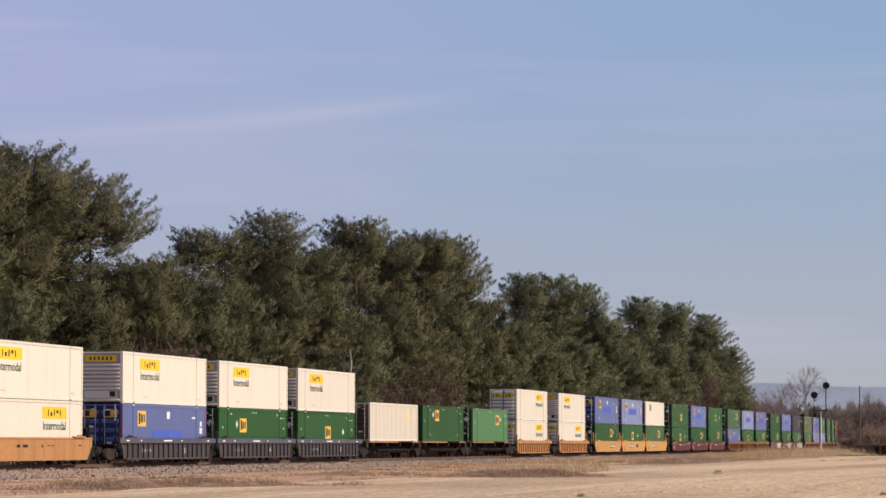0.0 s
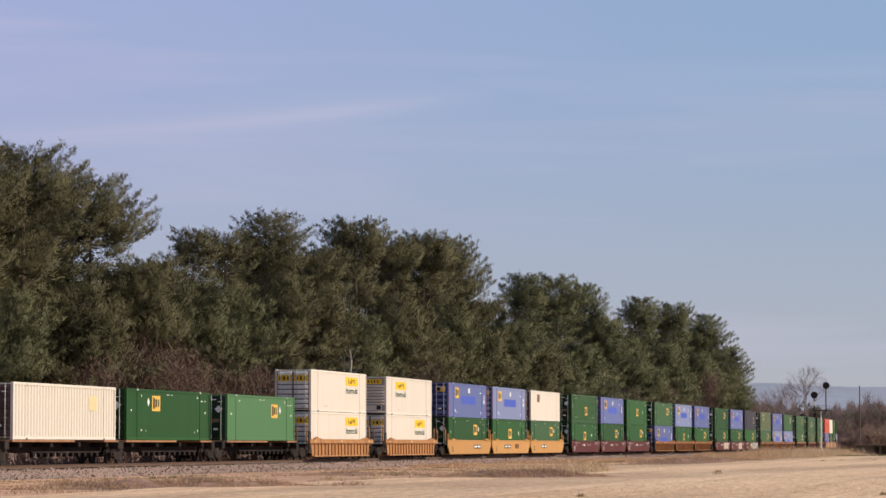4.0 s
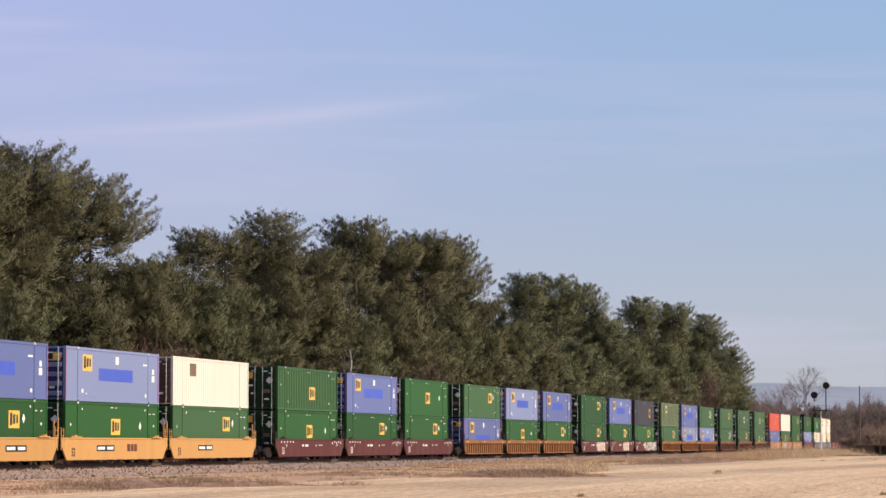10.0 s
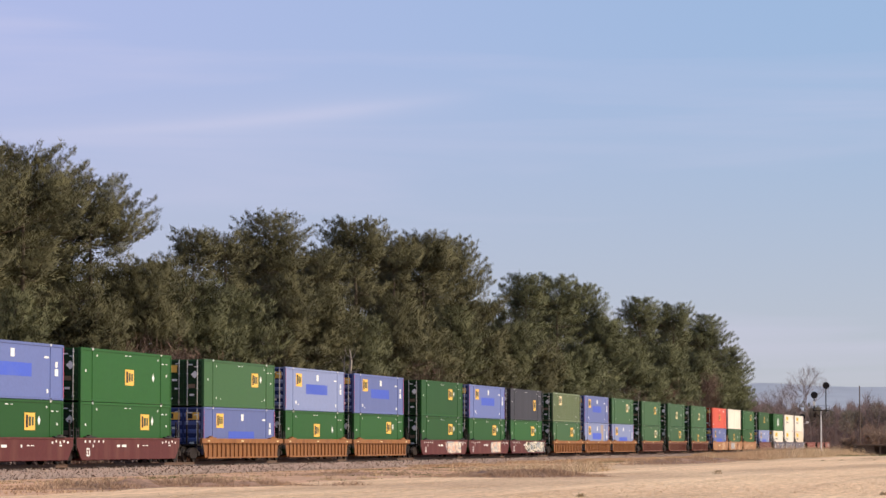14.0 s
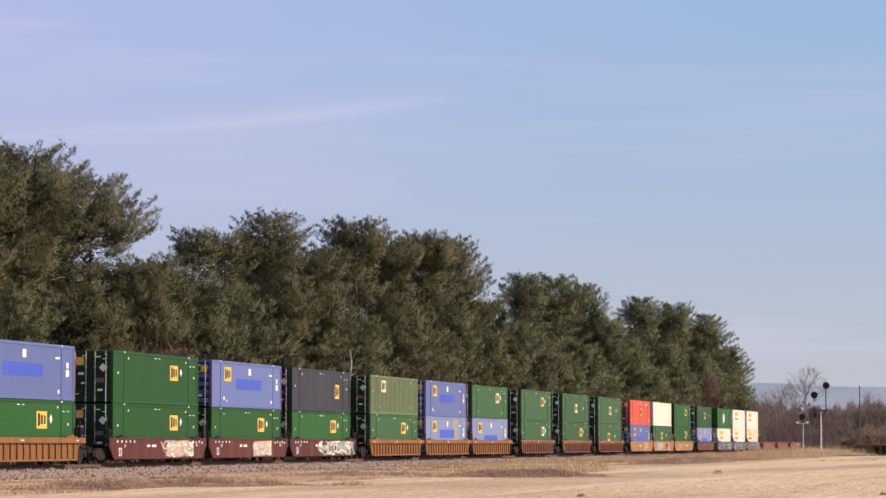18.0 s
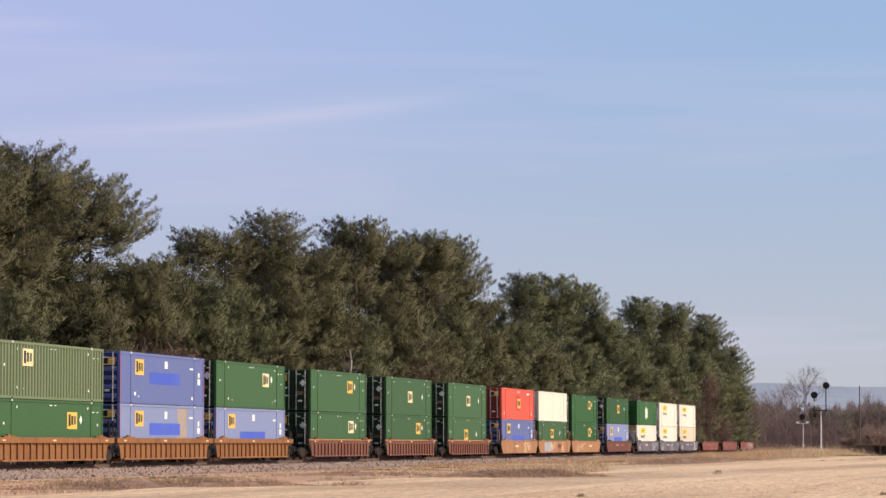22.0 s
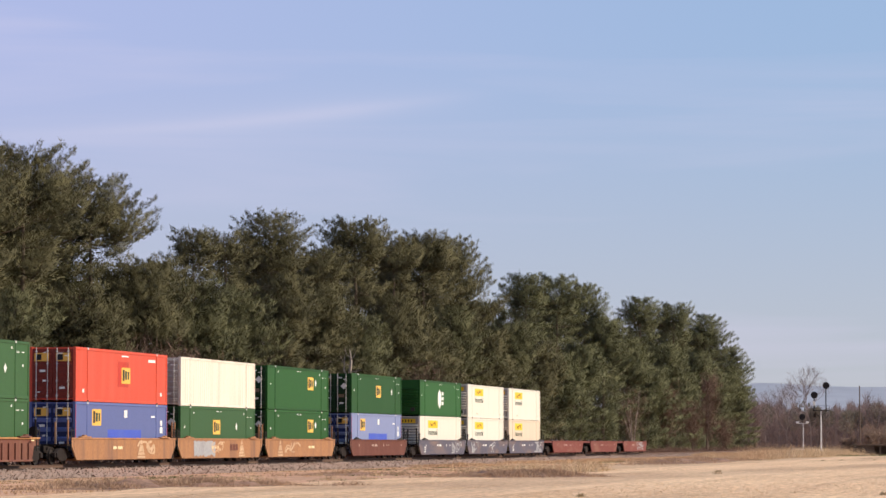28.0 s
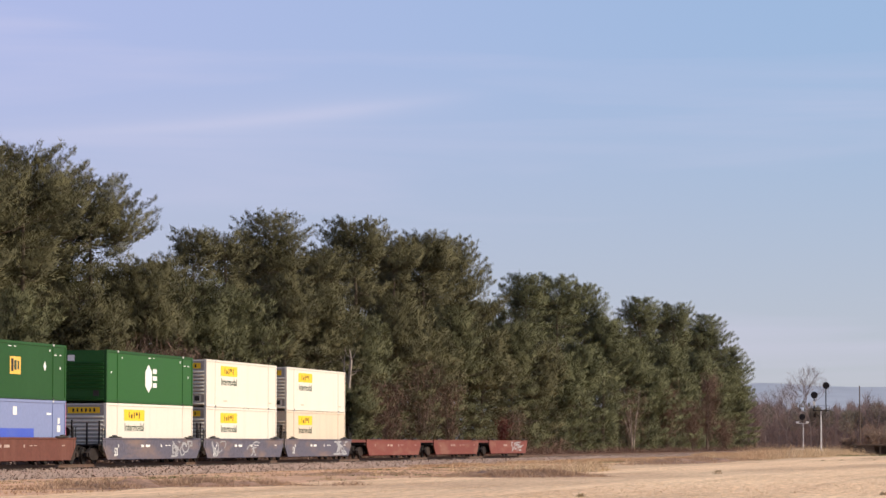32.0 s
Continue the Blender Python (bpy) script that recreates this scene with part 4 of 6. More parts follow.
def well_car(colour, ribbed, front, rear, m, seed, empty=False, graffiti=()):
    """One unit of a double-stack well car. front, rear: 'truck' (with coupler), 'share' (truck shared with the next unit) or ''."""
    paint = CAR[colour]
    label = "%s steel well car with %s sides%s%s" % (STYLE_WORDS[colour], "ribbed" if ribbed else "smooth", " and graffiti" if graffiti else "", ", empty" if empty else ", loaded")
    car = thing("well_car", m, label, "rail car", "well cars of the train")
    r = random.Random(seed)
    for sgn in (-1, 1):
        y = -1.47 if sgn < 0 else 1.47
        turn = 0 if sgn < 0 else 180
        at = pose(0, y, 0, 0, 0, turn)
        if ribbed:
            # slate cars: sill and ribs take a darker, browner slate than the chord
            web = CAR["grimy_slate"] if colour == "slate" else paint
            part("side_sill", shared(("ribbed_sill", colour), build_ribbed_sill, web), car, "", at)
            chord_paint = CAR["rust_tan"] if colour == "brown" else paint
            part("top_chord", shared(("broad_chord", chord_paint.name) if colour != "brown" else ("thin_chord", 1), build_broad_chord if colour != "brown" else build_chord, chord_paint), car, "", at)
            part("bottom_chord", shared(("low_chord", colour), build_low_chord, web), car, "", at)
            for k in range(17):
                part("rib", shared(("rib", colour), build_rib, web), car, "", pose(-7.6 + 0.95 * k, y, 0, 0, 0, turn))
        else:
            part("side_sill", shared(("smooth_sill", colour), build_smooth_sill, paint), car, "", at)
            part("top_chord", shared(("chord", colour), build_chord, paint), car, "", at)
        for x in (-6.9, 6.9):
            gp = M_SEAM if colour in ("slate", "weathered", "maroon", "chestnut", "brick") else paint
            part("container_guide", shared(("guide", gp.name), build_guide, gp), car, "", pose(x, y, 1.42, 0, 0, 0 if x < 0 else 180))
    part("well_floor", shared(("well_floor", colour), build_floor, paint), car)
    for x in (-1, 1):
        if colour == "brick":
            part("end_platform", shared(("end_platform", colour), build_platform, M_TRUCK), car, "dark steel end platform", pose(8.75 * x, 0, 0, 0, 0, 0 if x > 0 else 180))
            continue
        part("end_platform", shared(("end_platform", colour), build_platform, M_TRUCK), car, "dark steel end platform", pose(8.75 * x, 0, 0, 0, 0, 0 if x > 0 else 180))
        part("stanchion", shared(("stanchion", colour), build_stanchion, paint if colour in ("yellow", "rust_tan", "old_tan") else M_TRUCK), car, "", pose(9.15 * x, -1.25, 0))
        part("stanchion", shared(("stanchion", colour), build_stanchion, paint if colour in ("yellow", "rust_tan", "old_tan") else M_TRUCK), car, "", pose(9.15 * x, -0.55, -0.1))
        part("stanchion", shared(("stanchion", colour), build_stanchion, paint if colour in ("yellow", "rust_tan", "old_tan") else M_TRUCK), car, "", pose(9.15 * x, 1.25, 0))
        part("ladder", shared(("ladder", colour), build_ladder, M_SEAM if colour not in ("yellow",) else paint), car, "", pose(9.0 * x, -1.45, 0))
    for x, kind in ((-1, front), (1, rear)):
        if kind:
            add_truck(car, 9.48 * x)
        if kind == "truck":
            part("coupler", shared("coupler", build_coupler, M_TRUCK), car, "", pose(10.35 * x, 0, 0, 0, 0, 0 if x > 0 else 180))
            if colour != "brick":
                part("brake_wheel", shared("brake_wheel", build_brake, M_TRUCK), car, "", pose(9.6 * x, 0.5, 0))
    # writing on the near sill
    face = -1.47 - 0.006 if not ribbed else -1.47 - 0.096
    if ribbed:
        for fx, w in ((-7.9, 0.5), (-5.5, 0.25), (-0.5, 1.6), (2.2, 0.25), (7.6, 0.4)) if colour == "slate" else ((-7.9, 0.4), (-0.5, 0.5), (7.9, 0.4)):
            part("marking", plate("sill_mark", w, 0.08 if colour == "slate" else 0.07, M_MARK if colour == "slate" else M_PALE_DECAL), car, "", pose(fx, face, 1.27))
        if colour == "slate":
            part("writing", lettering("53", 0.45, M_MARK), car, "white numeral", pose(3.12, -1.428, 0.68))
            for dx in (-4.6, -3.6):
                part("marking", plate("sill_block", 0.6, 0.16, M_GRAFFITI[1]), car, "", pose(dx, -1.43, 0.72))
    else:
        ink = M_INK if colour in ("yellow", "tan", "old_tan") else M_MARK
        if colour not in ("tan", "old_tan", "chestnut", "brick"):
            part("writing", lettering("53", 0.62, ink), car, "painted numeral", pose(-7.3 if colour != "weathered" else -6.9, face, 0.62))
        if colour == "old_tan":
            for dx, w in ((-0.5, 0.55), (0.4, 0.8)):
                part("marking", plate("small_number", w, 0.16, M_PALE_DECAL), car, "", pose(dx + (2.6 if seed == 29 else -1.5), face, 0.88))
        elif colour == "yellow":
            sign = part("marking", plate("number_plate", 3.0, 0.32, M_INK), car, "", pose(-2.0 if seed % 3 else 3.0, face, 0.86))
            part("emblem_shape", plate("number_inner", 1.2, 0.16, M_MARK), sign, "", pose(-0.75, -0.007, 0))
            part("emblem_shape", plate("number_inner", 1.1, 0.16, M_MARK), sign, "", pose(0.75, -0.007, 0))
        else:
            for dx, w, h in ((-2.2, 0.62, 0.2), (-1.2, 0.95, 0.2), (1.3, 0.24, 0.22), (2.3, 0.5, 0.07), (2.9, 0.5, 0.07), (-6.5, 0.16, 0.24), (7.2, 0.5, 0.10), (7.2, 0.5, 0.07)):
                part("marking", plate("sill_number", w * 0.8, h * 0.7, M_FAINT if colour in ("chestnut", "brick") else ink), car, "", pose(dx, face, 0.98 if h > 0.1 else 1.0))
        if colour == "maroon":
            for k in range(5):
                part("marking", plate("chord_mark", 0.2, 0.12, M_MARK), car, "", pose(-7.8 + 0.75 * k, face, 1.22))
                part("marking", plate("chord_mark", 0.2, 0.12, M_MARK), car, "", pose(5.9 + 0.6 * k, face, 1.22 if k % 2 else 1.16))
        if colour in ("yellow", "old_tan") and seed % 3 == 1:
            for k in range(3):
                part("marking", plate("brand_bar", 0.5, 0.40, CAR["chestnut"]), car, "", pose(2.0 + 0.62 * k, face, 0.88))
    for k, (x0, x1) in enumerate(graffiti):
        if colour == "maroon":
            sprayed_fill(car, x0, x1, face - 0.002, seed, 2 if seed == 20 else 0)
        if colour == "old_tan":
            if x1 - x0 > 6:
                sprayed_fill(car, x0, x1 - 2.2, face - 0.002, seed, 1)
            sprayed_cone(car, x0 + 0.7 if x1 - x0 < 6 else 4.4, face - 0.004)
            spray(car, x1 - 2.4 if x1 - x0 > 2.5 else x0, x1, 0.45, 1.30, face - 0.006, seed, 0.9)
            break
        spray(car, x0, x1, 0.28, 1.34, face - 0.004, seed + 10 * k)
    return car


def build_spine(bm):
    box(bm, -9.3, 9.3, -0.32, 0.32, 0.62, 1.16, 0.02)
    for x in (-6.8, -2.2, 2.2, 6.8):
        box(bm, x - 0.2, x + 0.2, -1.25, 1.25, 0.92, 1.18, 0.02)


def build_deck(bm):
    box(bm, -4.7, 4.7, -1.36, 1.36, 1.18, 1.29, 0.015)


def build_short_deck(bm):
    box(bm, -1.2, 1.2, -1.36, 1.36, 1.18, 1.29, 0.015)


def build_hanger(bm):
    for k in range(11):
        x = -5 + k
        box(bm, x - 0.16, x + 0.16, -1.1, -0.9, 0.42, 0.64)
    box(bm, -5.4, 5.4, -1.12, -0.9, 0.62, 0.70)


def spine_car(front, rear, m):
    car = thing("spine_car", m, "low rusty spine car with tan deck plates carrying one container", "rail car", "spine cars of the train")
    part("centre_sill", shared("centre_sill", build_spine, M_TRUCK), car, "dark grimy centre sill")
    part("deck_plate", shared("deck_plate", build_deck, CAR["old_tan"]), car, "", pose(-3.6, 0, 0))
    part("deck_plate", shared("short_deck_plate", build_short_deck, CAR["old_tan"]), car, "", pose(7.2, 0, 0))
    part("walkway", shared("walkway", build_hanger, M_TRUCK), car, "dark grimy underframe walkway", pose(0.6, 0, 0))
    part("end_beam", shared("end_beam", lambda bm: box(bm, -0.3, 0.3, -1.3, 1.3, 0.80, 1.25, 0.03), M_FRAME), car, "", pose(-8.9, 0, 0))
    part("end_beam", shared("end_beam", lambda bm: box(bm, -0.3, 0.3, -1.3, 1.3, 0.80, 1.25, 0.03), M_FRAME), car, "", pose(8.9, 0, 0))
    for x, kind in ((-1, front), (1, rear)):
        if kind:
            add_truck(car, 9.2 * x)
        if kind == "truck":
            part("coupler", shared("coupler", build_coupler, M_TRUCK), car, "", pose(10.0 * x, 0, 0, 0, 0, 0 if x > 0 else 180))
    return car


def W(x=0.31, end="nose"):
    return ("white", False, end, (x, 0.22), "")


def G(x, z=0.35, extra="", colour="green"):
    return (colour, False, "door", (x, z), extra)


def B(extra="", colour="blue"):
    return (colour, False, "door", (0.22, 0.28), extra)


def R(colour, logo, end="door"):
    return (colour, True, end, logo, "")


# metres behind the mark at 0 s; car colour, ribbed, front, rear; lower and upper container; graffiti stretches
TRAIN = [
    (54.30, "tan", 0, "truck", "truck", W(0.73), W(0.31), ()),
    (77.25, "slate", 1, "truck", "share", B("low"), W(0.31), ()),
    (96.20, "slate", 1, "", "share", G(0.34, 0.37), W(0.31), ()),
    (115.10, "slate", 1, "", "truck", G(0.515, 0.5), W(0.31), ()),
    (136.00, "spine", 0, "truck", "share", R("white", (0.76, 0.32)), None, ()),
    (154.10, "spine", 0, "", "share", G(0.34, 0.27, "", "green"), None, ()),
    (174.15, "spine", 0, "truck", "truck", G(0.69, 0.33, "", "light_green"), None, ()),
    (194.70, "rust_tan", 1, "truck", "truck", W(0.73, "door"), W(0.73, "door"), ()),
    (217.40, "rust_tan", 1, "truck", "truck", W(0.73, "door"), W(0.31), ()),
    (240.20, "yellow", 0, "truck", "share", G(0.70), B(), ()),
    (259.15, "yellow", 0, "", "share", G(0.52, 0.45), B("", "pale_blue"), ()),
    (278.05, "yellow", 0, "", "truck", G(0.695, 0.35, "", "dull_green"), R("white", (0.25, 0.25)), ()),
    (301.30, "maroon", 0, "truck", "share", G(0.52, 0.48), R("dull_green", (0.555, 0.58)), ()),
    (320.20, "maroon", 0, "", "share", G(0.69, 0.38), B(), ()),
    (339.10, "maroon", 0, "", "truck", G(0.695, 0.35), G(0.52, 0.5), ()),
    (361.90, "orange", 1, "truck", "share", B("low", "blue"), G(0.71, 0.37, "", "dull_green"), ()),
    (380.85, "orange", 1, "", "share", G(0.52, 0.45), B("", "pale_blue"), ()),
    (399.95, "orange", 1, "", "truck", G(0.695, 0.35), B(), ()),
    (422.60, "maroon", 0, "truck", "share", G(0.70), G(0.70), ((1.4, 6.5),)),
    (441.60, "maroon", 0, "", "share", G(0.70), B(), ((0.8, 5.0),)),
    (460.55, "maroon", 0, "", "truck", G(0.705), ("grey", False, "door", (0.77, 0.5), ""), ((-1.0, 8.5),)),
    (483.15, "orange", 1, "truck", "share", G(0.69, 0.35, "", "dull_green"), R("olive", (0.26, 0.27)), ()),
    (502.20, "orange", 1, "", "share", B("rust", "pale_blue"), B(), ()),
    (520.95, "orange", 1, "", "truck", B("low", "pale_blue"), G(0.71, 0.35, "pale", "dull_green"), ()),
    (543.95, "brown", 1, "truck", "truck", G(0.72, 0.35, "pale", "dull_green"), G(0.70, 0.36, "", "dull_green"), ()),
    (566.65, "brown", 1, "truck", "truck", G(0.70, 0.35, "", "dull_green"), G(0.52, 0.5, "pale", "dull_green"), ()),
    (589.40, "brown", 1, "truck", "truck", G(0.46, 0.5, "", "dull_green"), G(0.52, 0.5, "pale", "dull_green"), ()),
    (612.70, "old_tan", 0, "truck", "share", B("low"), ("red", False, "door", (0.53, 0.47), ""), ((2.0, 5.6),)),
    (631.55, "old_tan", 0, "", "share", G(0.47, 0.42, "", "dull_green"), R("old_white", None), ((-6.0, 0.7),)),
    (650.70, "old_tan", 0, "", "truck", G(0.695, 0.35), G(0.695, 0.35), ((-6.2, -1.8),)),
    (673.60, "chestnut", 0, "truck", "truck", B("low", "pale_blue"), G(0.53, 0.42), ()),
    (696.40, "weathered", 0, "truck", "share", W(0.31), ("green", False, "nose", (0.47, 0.5), "hex"), ((3.5, 7.0),)),
    (715.40, "weathered", 0, "", "share", W(0.31), W(0.31), ((-7.5, -5.0), (1.0, 2.8))),
    (734.10, "weathered", 0, "", "truck", ("cream", False, "nose", (0.31, 0.22), ""), W(0.31), ((4.0, 7.5),)),
    (757.25, "brick", 0, "truck", "truck", None, None, ()),
    (780.50, "brick", 0, "truck", "truck", None, None, ()),
    (803.60, "brick", 0, "truck", "truck", None, None, ((1.0, 5.5),)),
]
CONSIST = []     # (thing, metres along the train, height over the rail)
for number, (along, colour, ribbed, front, rear, lower, upper, tags) in enumerate(TRAIN):
    here = line_pose(along)
    base = 0.43
    if colour == "spine":
        CONSIST.append((spine_car(front, rear, here), along, 0.0))
        base = 1.29
    else:
        CONSIST.append((well_car(colour, ribbed, front, rear, here, number, lower is None, tags), along, 0.0))
    if lower:
        CONSIST.append((container(lower, here @ pose(0, 0, base)), along, base))
    if upper:
        CONSIST.append((container(upper, here @ pose(0, 0, base + TALL + 0.006)), along, base + TALL + 0.006))


def motions():
    """The train rolls along the line; every car and container follows the curve."""
    times = [float(t) for t in range(33)]
    for ob, along, up in CONSIST:
        walk(ob, [(t, line_pose(along - travelled(t), RAIL_TOP + up)) for t in times])

# ---- pines, bare trees, shrubs ----
def unit(v):
    return v / np.maximum(np.linalg.norm(v, axis=-1, keepdims=True), 1e-6)


def blades(pos, aim, length, width, g):
    """Triangles: one slim blade at each place, along aim."""
    n = len(pos)
    side = unit(np.cross(aim, g.normal(size=(n, 3)))) * (width * g.uniform(0.7, 1.3, (n, 1)))
    tip = pos + aim * (length * g.uniform(0.7, 1.3, (n, 1)))
    return np.stack([pos - side, pos + side, tip], axis=1)


def rounded(name, pts, normals, mat, parent):
    """Loose triangles, each wound to face its normal and shaded with it."""
    pts = pts.astype(np.float32)
    flat = np.cross(pts[:, 1] - pts[:, 0], pts[:, 2] - pts[:, 0])
    turn = (flat * normals.mean(axis=1)).sum(axis=1) < 0
    pts[turn] = pts[turn][:, ::-1]
    normals[turn] = normals[turn][:, ::-1]
    ob = triangles(name, pts, mat, parent)
    held = ob.data.attributes.new("custom_normal", "FLOAT_VECTOR", "POINT")
    held.data.foreach_set("vector", normals.astype(np.float32).ravel())
    return ob


def pine(name, s, off, height, radius, seed, dome=1.3, grain=1.0, needle=0, low=0.10, rough=0.62, label="tall dark green white pine with layered boughs"):
    """Trunk, limbs in whorls that sweep up at their ends, flat sprays of side twigs on them, and a brush of needles on every twig."""
    g = np.random.default_rng(seed)
    root = thing(name, pose(*beside(s, off), 0, 0, g.uniform(0, 360)), label, "tree", "pines behind the railway")
    bend = g.uniform(-0.6, 0.6, 2)

    def on_trunk(z):
        u = z / height
        return np.array([bend[0] * u * u, bend[1] * u * u, z])

    def build_trunk(bm):
        path = [tuple(on_trunk(height * u)) for u in (0, 0.03, 0.15, 0.3, 0.45, 0.6, 0.75, 0.88, 0.97)]
        rad = height * 0.014
        tube(bm, path, [rad * k for k in (1.35, 1.05, 0.95, 0.82, 0.68, 0.52, 0.36, 0.2, 0.06)], 8)

    one_off("trunk", build_trunk, M_BARK, root)
    up = np.array([0.0, 0.0, 1.0])
    limbs, spots, aims, faces = [], [], [], []
    depth = dome * radius
    shift = g.uniform(0, 50)
    z = height * low
    while z < height - 0.3:
        v = min(1.0, (height - z) / depth)
        reach = radius * (1 - (1 - v) ** 2.5) ** (1 / 2.5)
        turn = g.uniform(0, math.tau)
        count = 5 if v >= 1 else 9
        for k in range(count):
            a = turn + math.tau * k / count + g.normal(0, 0.22)
            out = np.array([math.cos(a), math.sin(a), 0.0])
            lobe = noise.noise(Vector((out[0] * 1.5 + shift, out[1] * 1.5, z / 2.6 + shift)))
            L = max(0.5, reach * (0.94 + rough * (0.35 + 0.9 * v ** 2) * lobe + g.uniform(-0.20, 0.17) * v))
            climb = 0.02 + 0.42 * max(0.0, 1 - (height - z) / (1.25 * depth)) ** 1.2 + g.normal(0, 0.09)
            ts = np.linspace(0, 1, 6)
            rise = L * (climb * ts + 0.17 * ts ** 3 - 0.06 * np.sin(math.pi * ts))
            foot = on_trunk(max(0.3, z - climb * L * 0.85))
            pts = foot + out * (L * ts)[:, None] + up * rise[:, None]
            limbs.append((pts, 0.016 + 0.008 * L))
            # side twigs along the outer part of the limb, one to each hand in turn
            n = int(L * 4.2 / grain) + 3
            t = np.linspace(0.1 if L < 1.4 else 0.40 if v >= 1 else 0.22, 0.99, n) + g.uniform(-0.03, 0.03, n)
            t = np.clip(t, 0, 1)
            at = np.stack([np.interp(t, ts, pts[:, c]) for c in range(3)], axis=1)
            along = unit(pts[-1] - pts[-3])
            fan = np.array([-math.sin(a), math.cos(a), 0.0])
            hand = np.where(np.arange(n) % 2 == 0, 1.0, -1.0)[:, None]
            sweep_ = unit(along * g.uniform(0.5, 0.9, (n, 1)) + fan * hand * g.uniform(0.6, 1.0, (n, 1)) + up * g.uniform(-0.12, 0.62 + 0.35 * (1 - v), (n, 1)))
            long_ = np.clip(0.50 * L * (1.12 - t) * g.uniform(0.7, 1.3, n), 0.22, 1.5)
            each = np.maximum(1, (long_ / (0.27 * grain)).astype(int) + 1)
            i = np.repeat(np.arange(n), each)
            f = np.concatenate([(np.arange(e) + 1.0) / e for e in each])
            f = f * g.uniform(0.8, 1.0, len(f))
            p = at[i] + sweep_[i] * (long_[i] * f)[:, None]
            p[:, 2] += 0.16 * long_[i] * f ** 2 + g.normal(0, 0.06, len(p))
            tips = pts[-1] + along * g.uniform(-0.35, 0.22, (3, 1)) + g.normal(0, 0.10, (3, 3))
            p = np.concatenate([p, tips])
            aim = np.concatenate([sweep_[i] * 0.55, np.tile(along * 0.7, (3, 1))])
            spots.append(p)
            aims.append(unit(aim + up * 0.75 + g.normal(0, 0.28, (len(p), 3))))
            faces.append(unit(out * 0.45 + up * 0.48 + unit((p - (pts[2] + pts[4]) * 0.5) * np.array([1, 1, 1.3])) * 0.85))
        z += g.uniform(1.05, 1.65) * (1.0 if v >= 1 else 0.52)
    pad, ray, face = np.concatenate(spots), np.concatenate(aims), np.concatenate(faces)
    # the brush of needles on each twig
    w = int(8.6 * grain ** 0.3)
    m = len(pad) * w
    aim = unit(np.repeat(ray, w, axis=0) + g.normal(0, 0.52, (m, 3)))
    p = np.repeat(pad, w, axis=0) + g.normal(0, 0.055 * grain, (m, 3))
    side = unit(np.cross(aim, g.normal(0, 1, (m, 3)))) * (0.019 * grain ** 0.7 * g.uniform(0.6, 1.4, (m, 1)))
    tip = p + aim * (0.27 * grain ** 0.7 * g.uniform(0.6, 1.4, (m, 1)))
    shade = unit(np.repeat(face, w, axis=0) + 0.06 * aim + g.normal(0, 0.06, (m, 3)))
    # thinner, older sprays nearer the trunk
    q = int((900 + 110 * height) * (2.4 if off > -20 else 1.6))
    zc = height * low + (height - 0.5 * radius - height * low) * g.uniform(0, 1, q) ** 0.85
    rc = radius * (0.56 if height > 17 else 0.42) * (1 - (1 - np.clip((height - zc) / depth, 0.0, 1)) ** 2.1) ** 0.48 * np.sqrt(g.uniform(0, 1, q))
    ac = g.uniform(0, math.tau, q)
    pf = np.stack([rc * np.cos(ac) + bend[0] * (zc / height) ** 2, rc * np.sin(ac) + bend[1] * (zc / height) ** 2, zc], axis=1)
    cf = unit(np.stack([np.cos(ac), np.sin(ac), np.full(q, 0.3)], axis=1) + g.normal(0, 0.3, (q, 3)))
    af = unit(cf * np.array([0.9, 0.9, 0.3]) + g.normal(0, 0.4, cf.shape))
    sf = unit(np.cross(af, cf + g.normal(0, 0.3, cf.shape))) * (0.042 * g.uniform(0.6, 1.3, (q, 1)))
    tf = pf + af * (0.40 * g.uniform(0.6, 1.3, (q, 1)))
    loose = np.concatenate([np.stack([p - side, p + side, tip], axis=1), np.stack([pf - sf, pf + sf, tf], axis=1)])
    soft = np.concatenate([np.repeat(shade[:, None], 3, axis=1), np.repeat(cf[:, None], 3, axis=1)])
    tagged(rounded("crown", loose, soft, M_NEEDLES[needle], root), kind="stuff")

    def build_limbs(bm):
        for pts, r in limbs[::2]:
            tube(bm, [tuple(q) for q in pts], [r * k for k in (1, 0.85, 0.7, 0.55, 0.4, 0.2)], 3)

    one_off("branchwork", build_limbs, M_BARK, root)
    return root


